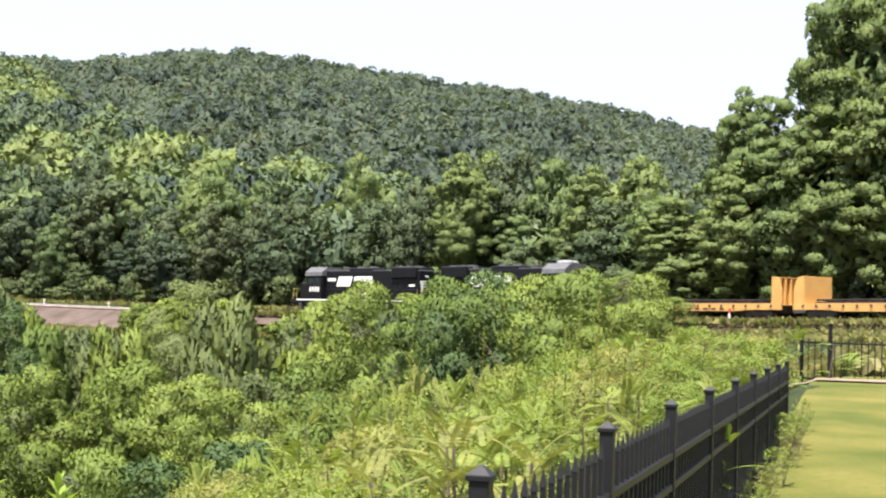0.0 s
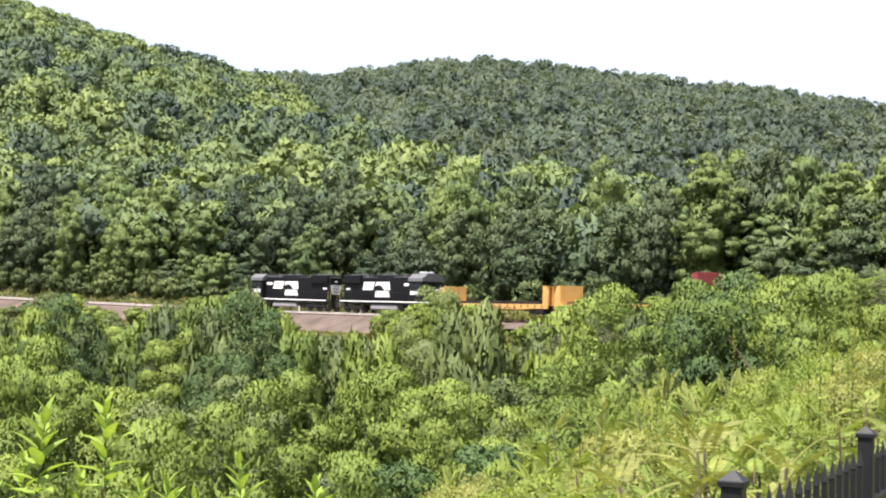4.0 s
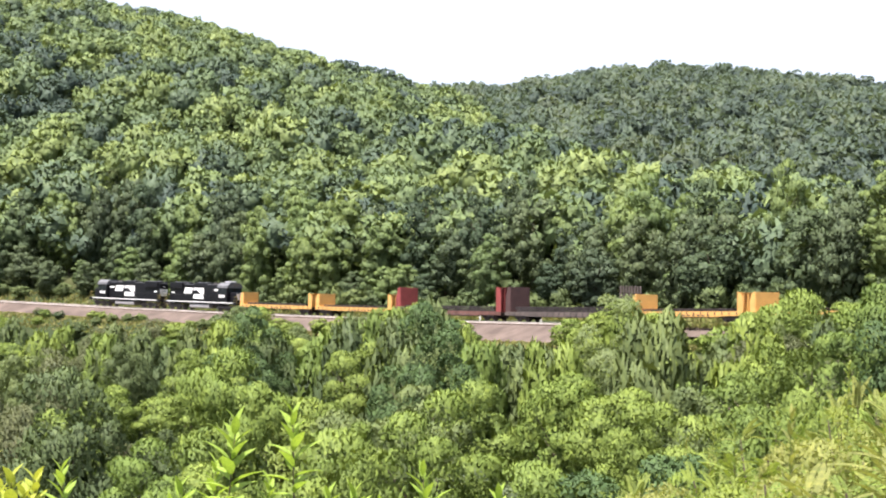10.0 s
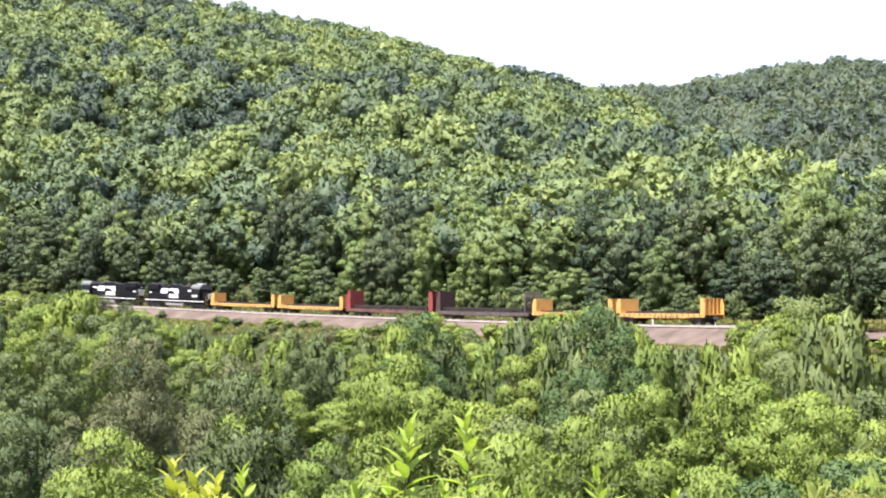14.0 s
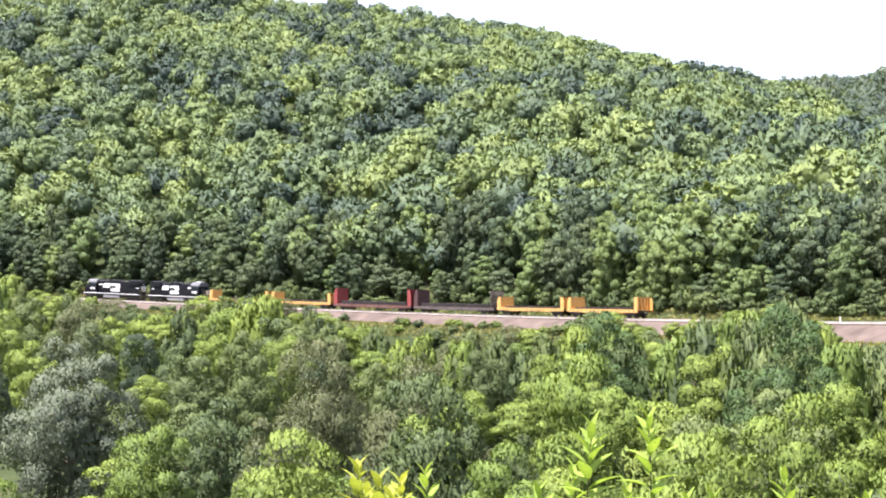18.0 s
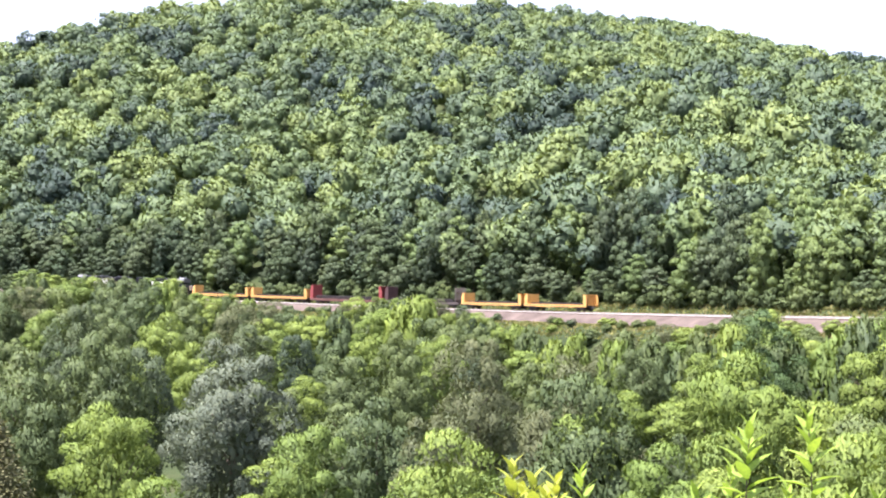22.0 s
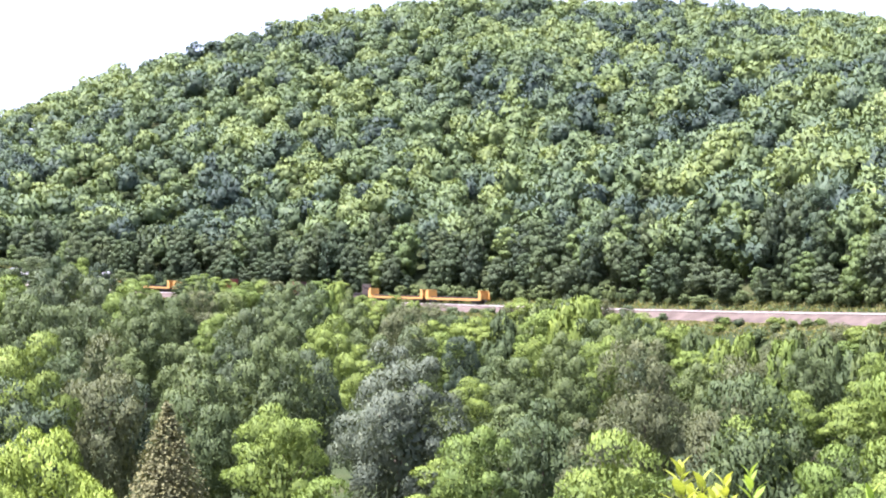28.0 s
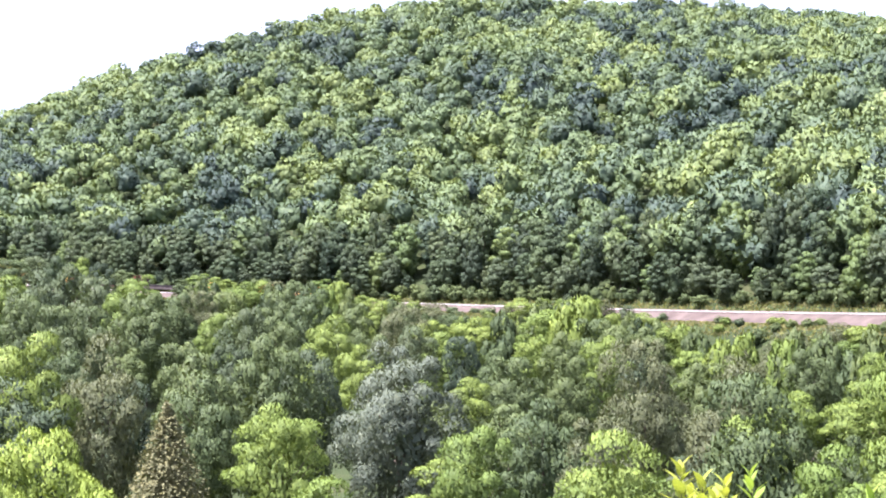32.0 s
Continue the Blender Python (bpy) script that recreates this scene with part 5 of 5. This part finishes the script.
def flat_car(length, deck_z, bulk_h, mat, label, ends, load_h, pockets=True, load_mat=None, bulk_depth=0.95):
    """A bulkhead flat car; ends: the material and style of its leading and trailing bulkhead."""
    e = tagged(new("flat_car"), label, "flat car", "flat cars of the train")
    L = length / 2 - 0.55
    bm = bmesh.new()
    box(bm, (-L, -1.45, deck_z - 0.12), (L, 1.45, deck_z), 0.02)
    part("deck", bm, mat, e)
    for y in (-1.45, 1.45):
        bm = bmesh.new()
        y0, y1 = y - 0.06, y + 0.06
        z0 = deck_z - 0.52
        prism(bm, [(-L, deck_z + 0.04), (-L, deck_z - 0.42), (-L * 0.72, deck_z - 0.42), (-L * 0.55, z0), (L * 0.55, z0), (L * 0.72, deck_z - 0.42), (L, deck_z - 0.42), (L, deck_z + 0.04)], y0, y1)
        sill = part("side_sill", bm, mat, e)
        if pockets:
            pk = None
            n = int(length / 1.25)
            for k in range(n):
                at = (-L + 0.9 + k * (2 * L - 1.8) / (n - 1), y + (0.09 if y > 0 else -0.09), deck_z - 0.16)
                if pk is None:
                    bm = bmesh.new()
                    box(bm, (-0.07, -0.05, -0.1), (0.07, 0.05, 0.1), 0.01)
                    pk = part("stake_pocket", bm, M_STEEL, sill)
                    pk.location = at
                else:
                    shared("stake_pocket", pk, sill, at)
        bm = bmesh.new()
        for k in range(7):
            x = -L * 0.45 + k * 0.8
            box(bm, (x, y + (0.062 if y > 0 else -0.072), deck_z - 0.44), (x + 0.45, y + (0.072 if y > 0 else -0.062), deck_z - 0.3))
        part("lettering_bars", bm, M_STEEL if mat is M_CARYELLOW else M_PALE, e, "illegible painted lettering")
    bm = bmesh.new()
    box(bm, (-L * 0.95, -0.35, deck_z - 0.6), (L * 0.95, 0.35, deck_z - 0.12), 0.02)
    part("centre_sill", bm, M_STEEL, e)
    for x in (-length * 0.36, length * 0.36):
        bogie(e, x, 2, 1.75, 0.42)
    for sx, (bmat, style) in ((1, ends[0]), (-1, ends[1])):
        xo = sx * L                                  # outer edge
        xi = sx * (L - bulk_depth)                   # inner face
        if style == "solid":
            bm = bmesh.new()
            box(bm, (min(xi, xi + sx * 0.09), -1.42, deck_z), (max(xi, xi + sx * 0.09), 1.42, deck_z + bulk_h), 0.015)
            bh = part("bulkhead", bm, bmat, e)
            for y in (-1.42, 1.42):
                bm = bmesh.new()
                prism(bm, [(xi + sx * 0.09, deck_z), (xo, deck_z), (xo, deck_z + bulk_h * 0.55), (xo - sx * bulk_depth * 0.35, deck_z + bulk_h), (xi + sx * 0.09, deck_z + bulk_h)], y - 0.035, y + 0.035)
                part("side_plate", bm, bmat, bh)
            for y in (-0.9, -0.3, 0.3, 0.9):
                bm = bmesh.new()
                x0, x1 = xi + sx * 0.09, xi + sx * 0.4
                box(bm, (min(x0, x1), y - 0.06, deck_z), (max(x0, x1), y + 0.06, deck_z + bulk_h * 0.97), 0.01)
                part("rib", bm, bmat, bh)
            bm = bmesh.new()
            x0, x1 = xi, xi + sx * 0.35
            box(bm, (min(x0, x1), -1.45, deck_z + bulk_h), (max(x0, x1), 1.45, deck_z + bulk_h + 0.07), 0.01)
            part("cap", bm, bmat, bh)
        else:
            bm = bmesh.new()
            box(bm, (min(xi, xi + sx * 0.1), -1.42, deck_z), (max(xi, xi + sx * 0.1), 1.42, deck_z + 0.5), 0.01)
            bh = part("bulkhead", bm, bmat, e, "open slatted end frame")
            for y in (-1.4, -1.0, -0.6, -0.2, 0.2, 0.6, 1.0, 1.4):
                bm = bmesh.new()
                box(bm, (min(xi, xi + sx * 0.22), y - 0.07, deck_z), (max(xi, xi + sx * 0.22), y + 0.07, deck_z + bulk_h), 0.01)
                part("slat", bm, bmat, bh)
            bm = bmesh.new()
            box(bm, (min(xi + sx * 0.22, xi + sx * 0.3), -1.42, deck_z + bulk_h * 0.62), (max(xi + sx * 0.22, xi + sx * 0.3), 1.42, deck_z + bulk_h * 0.68), 0.01)
            part("brace", bm, bmat, bh)
    g = random.Random(int(length * 10 + load_h * 100))
    half = L - bulk_depth - 0.5
    z = deck_z
    for layer in range(max(1, int(load_h / 0.17))):
        for y in (-1.0, -0.6, -0.2, 0.2, 0.6, 1.0):
            bm = bmesh.new()
            dx0, dx1 = g.uniform(0, 0.5), g.uniform(0, 0.5)
            box(bm, (-half + dx0, y - 0.17, z + 0.03), (half - dx1, y + 0.17, z + 0.15 + g.uniform(0, 0.02)), 0.02)
            part("steel_rail", bm, load_mat or M_LOAD, e, "dark steel rail of the load")
        z += 0.17
    for x in (-L - 0.25, L + 0.25):
        bm = bmesh.new()
        box(bm, (x - 0.33, -0.15, 0.72), (x + 0.33, 0.15, 1.0), 0.04)
        part("coupler", bm, M_STEEL, e)
    return e


YEL = ((M_CARYELLOW, "solid"), (M_CARYELLOW, "solid"))
YLAB = "yellow bulkhead flat car loaded with dark steel rails"
RLAB = "oxide-red flat car with tall ribbed bulkheads and steel load"
back = 0.0
for length, make in [(21.0, lambda: locomotive(1, False)), (21.0, lambda: locomotive(-1, True)),
                     (20.0, lambda: flat_car(20.0, 1.35, 1.85, M_CARYELLOW, YLAB, YEL, 0.5)),
                     (20.0, lambda: flat_car(20.0, 1.35, 1.85, M_CARYELLOW, YLAB, YEL, 0.34)),
                     (25.05, lambda: flat_car(25.05, 1.2, 3.05, M_RUST, RLAB, ((M_CARRED, "solid"), (M_CARRED, "solid")), 0.7, False, M_LOAD, 1.1)),
                     (25.05, lambda: flat_car(25.05, 1.2, 3.05, M_PALE, "rusty brown flat car with a solid and a slatted end", ((M_DARKRED, "solid"), (M_PALE, "slats")), 0.7, True, M_LOAD, 1.1)),
                     (20.0, lambda: flat_car(20.0, 1.35, 1.85, M_CARYELLOW, YLAB, YEL, 0.5)),
                     (20.0, lambda: flat_car(20.0, 1.35, 1.85, M_CARYELLOW, YLAB, YEL, 0.34))]:
    TRAIN.append((make(), back + length / 2, length))
    back += length

# ---- by the line: marker posts and weeds ----
M_POSTRED = plain("faded_red_paint", (0.45, 0.07, 0.05), 0.6)
for az, inset, h, red in ((42.95, 6.3, 1.9, True), (16.4, 7.2, 1.5, False), (18.8, -4.6, 1.5, False)):
    r = float(np.interp(az, AZ_T, R_T)) - inset
    p = polar(az, r)
    e = tagged(new("marker_post"), "white lineside marker post" + (" with a red top" if red else " on the ballast shoulder"), "post", "posts of the line")
    e.location = p
    bm = bmesh.new()
    box(bm, (-0.06, -0.06, -0.4), (0.06, 0.06, h), 0.015)
    part("post", bm, M_WHITE, e)
    bm = bmesh.new()
    box(bm, (-0.075, -0.075, h - 0.3), (0.075, 0.075, h + 0.04), 0.02)
    part("head", bm, M_POSTRED if red else M_WHITE, e)


def weeds():
    """Tall yellow-green grass and weeds along both shoulders of the line."""
    g = R(77)
    n = 60000
    s = np.where(g.uniform(0, 1, n) < 0.25, g.uniform(-70, 25, n), g.uniform(-70, 460, n))
    side = np.where(g.uniform(0, 1, n) < 0.5, g.uniform(-10.5, -4.6, n), np.where(s < 25, g.uniform(5.9, 13.5, n), g.uniform(9.2, 19.0, n)))
    s[-6000:], side[-6000:] = g.uniform(-70, 22, 6000), g.uniform(5.7, 6.6, 6000)
    h0 = np.interp(s, S_LINE, _h)
    x = np.interp(s, S_LINE, X_LINE) - side * np.cos(h0)
    y = np.interp(s, S_LINE, Y_LINE) + side * np.sin(h0)
    z = np.maximum(ground_height(x, y), np.interp(s, S_LINE, Z_LINE) - 4)
    p = np.stack([x, y, z + 0.25], 1)
    p[-6000:, 2] = np.interp(s[-6000:], S_LINE, Z_LINE) - 0.25
    nn = unit(g.normal(size=(n, 3)) * np.array([1, 1, 0.3]))
    near = (s < 25) & (side > 0)
    p[near, 2] += 0.25
    v, f = leaf_quads(g, p, nn, 0.55, 0.1, 0.3)
    tagged(part_mesh("trackside_weeds", mesh_np("trackside_weeds", v, f, None, np.repeat(g.uniform(0, 1, n), 4)), foliage("dry_weeds", [(0.13, 0.16, 0.048), (0.19, 0.19, 0.07), (0.24, 0.21, 0.095), (0.15, 0.175, 0.055)], "plant", through_leaf=0.35)), "yellow-green weeds and dry grass beside the tracks", "weeds", kind="stuff")


weeds()


def ties():
    """Sleepers under both tracks: the nearest stretch singly, the rest joined."""
    bm = bmesh.new()
    box(bm, (-0.11, -1.3, -0.34), (0.11, 1.3, -0.175))
    me = bpy.data.meshes.new("tie")
    bm.to_mesh(me)
    bm.free()
    me.materials.append(M_TIE)
    line_thing = tagged(new("railway_ties"), "weathered wooden ties under the curved tracks", "ties", kind="structure")
    for mid in TRACKS:
        for k in range(140):
            s = -60 + k * 0.62
            p = line(s, mid)
            o = new("tie", me)
            o.parent = line_thing
            o.location, o.rotation_euler = p, (0, 0, math.pi / 2 - float(np.interp(s, S_LINE, _h)))
    vs, fs, o = [], [], 0
    base = np.array([v.co for v in me.vertices])
    tri = [list(p.vertices) for p in me.polygons if len(p.vertices) == 4]
    tri = np.array(tri)
    for mid in TRACKS:
        for k in range(620):
            s = -60 + 140 * 0.62 + k * 0.72
            p = line(s, mid)
            a = math.pi / 2 - float(np.interp(s, S_LINE, _h))
            c, sn = math.cos(a), math.sin(a)
            vs.append(np.stack([base[:, 0] * c - base[:, 1] * sn + p.x, base[:, 0] * sn + base[:, 1] * c + p.y, base[:, 2] + p.z], 1))
            fs.append(tri + o)
            o += len(base)
    ob = part_mesh("far_ties", mesh_np("far_ties", np.concatenate(vs), np.concatenate(fs)), M_TIE, line_thing)
    tagged(ob, kind="stuff")


ties()


def motions():
    for ob, off, length in TRAIN:
        rows = []
        for i in range(33):
            s = FRONT + SPEED * i - SLOWING * i * i - off
            a, b = line(s + length * 0.33), line(s - length * 0.33)
            d = a - b
            m = Matrix.Translation((a + b) / 2) @ Matrix.Rotation(math.atan2(d.y, d.x), 4, "Z") @ Matrix.Rotation(-math.atan2(d.z, math.hypot(d.x, d.y)), 4, "Y")
            rows.append((float(i), m))
        walk(ob, rows)


motions()
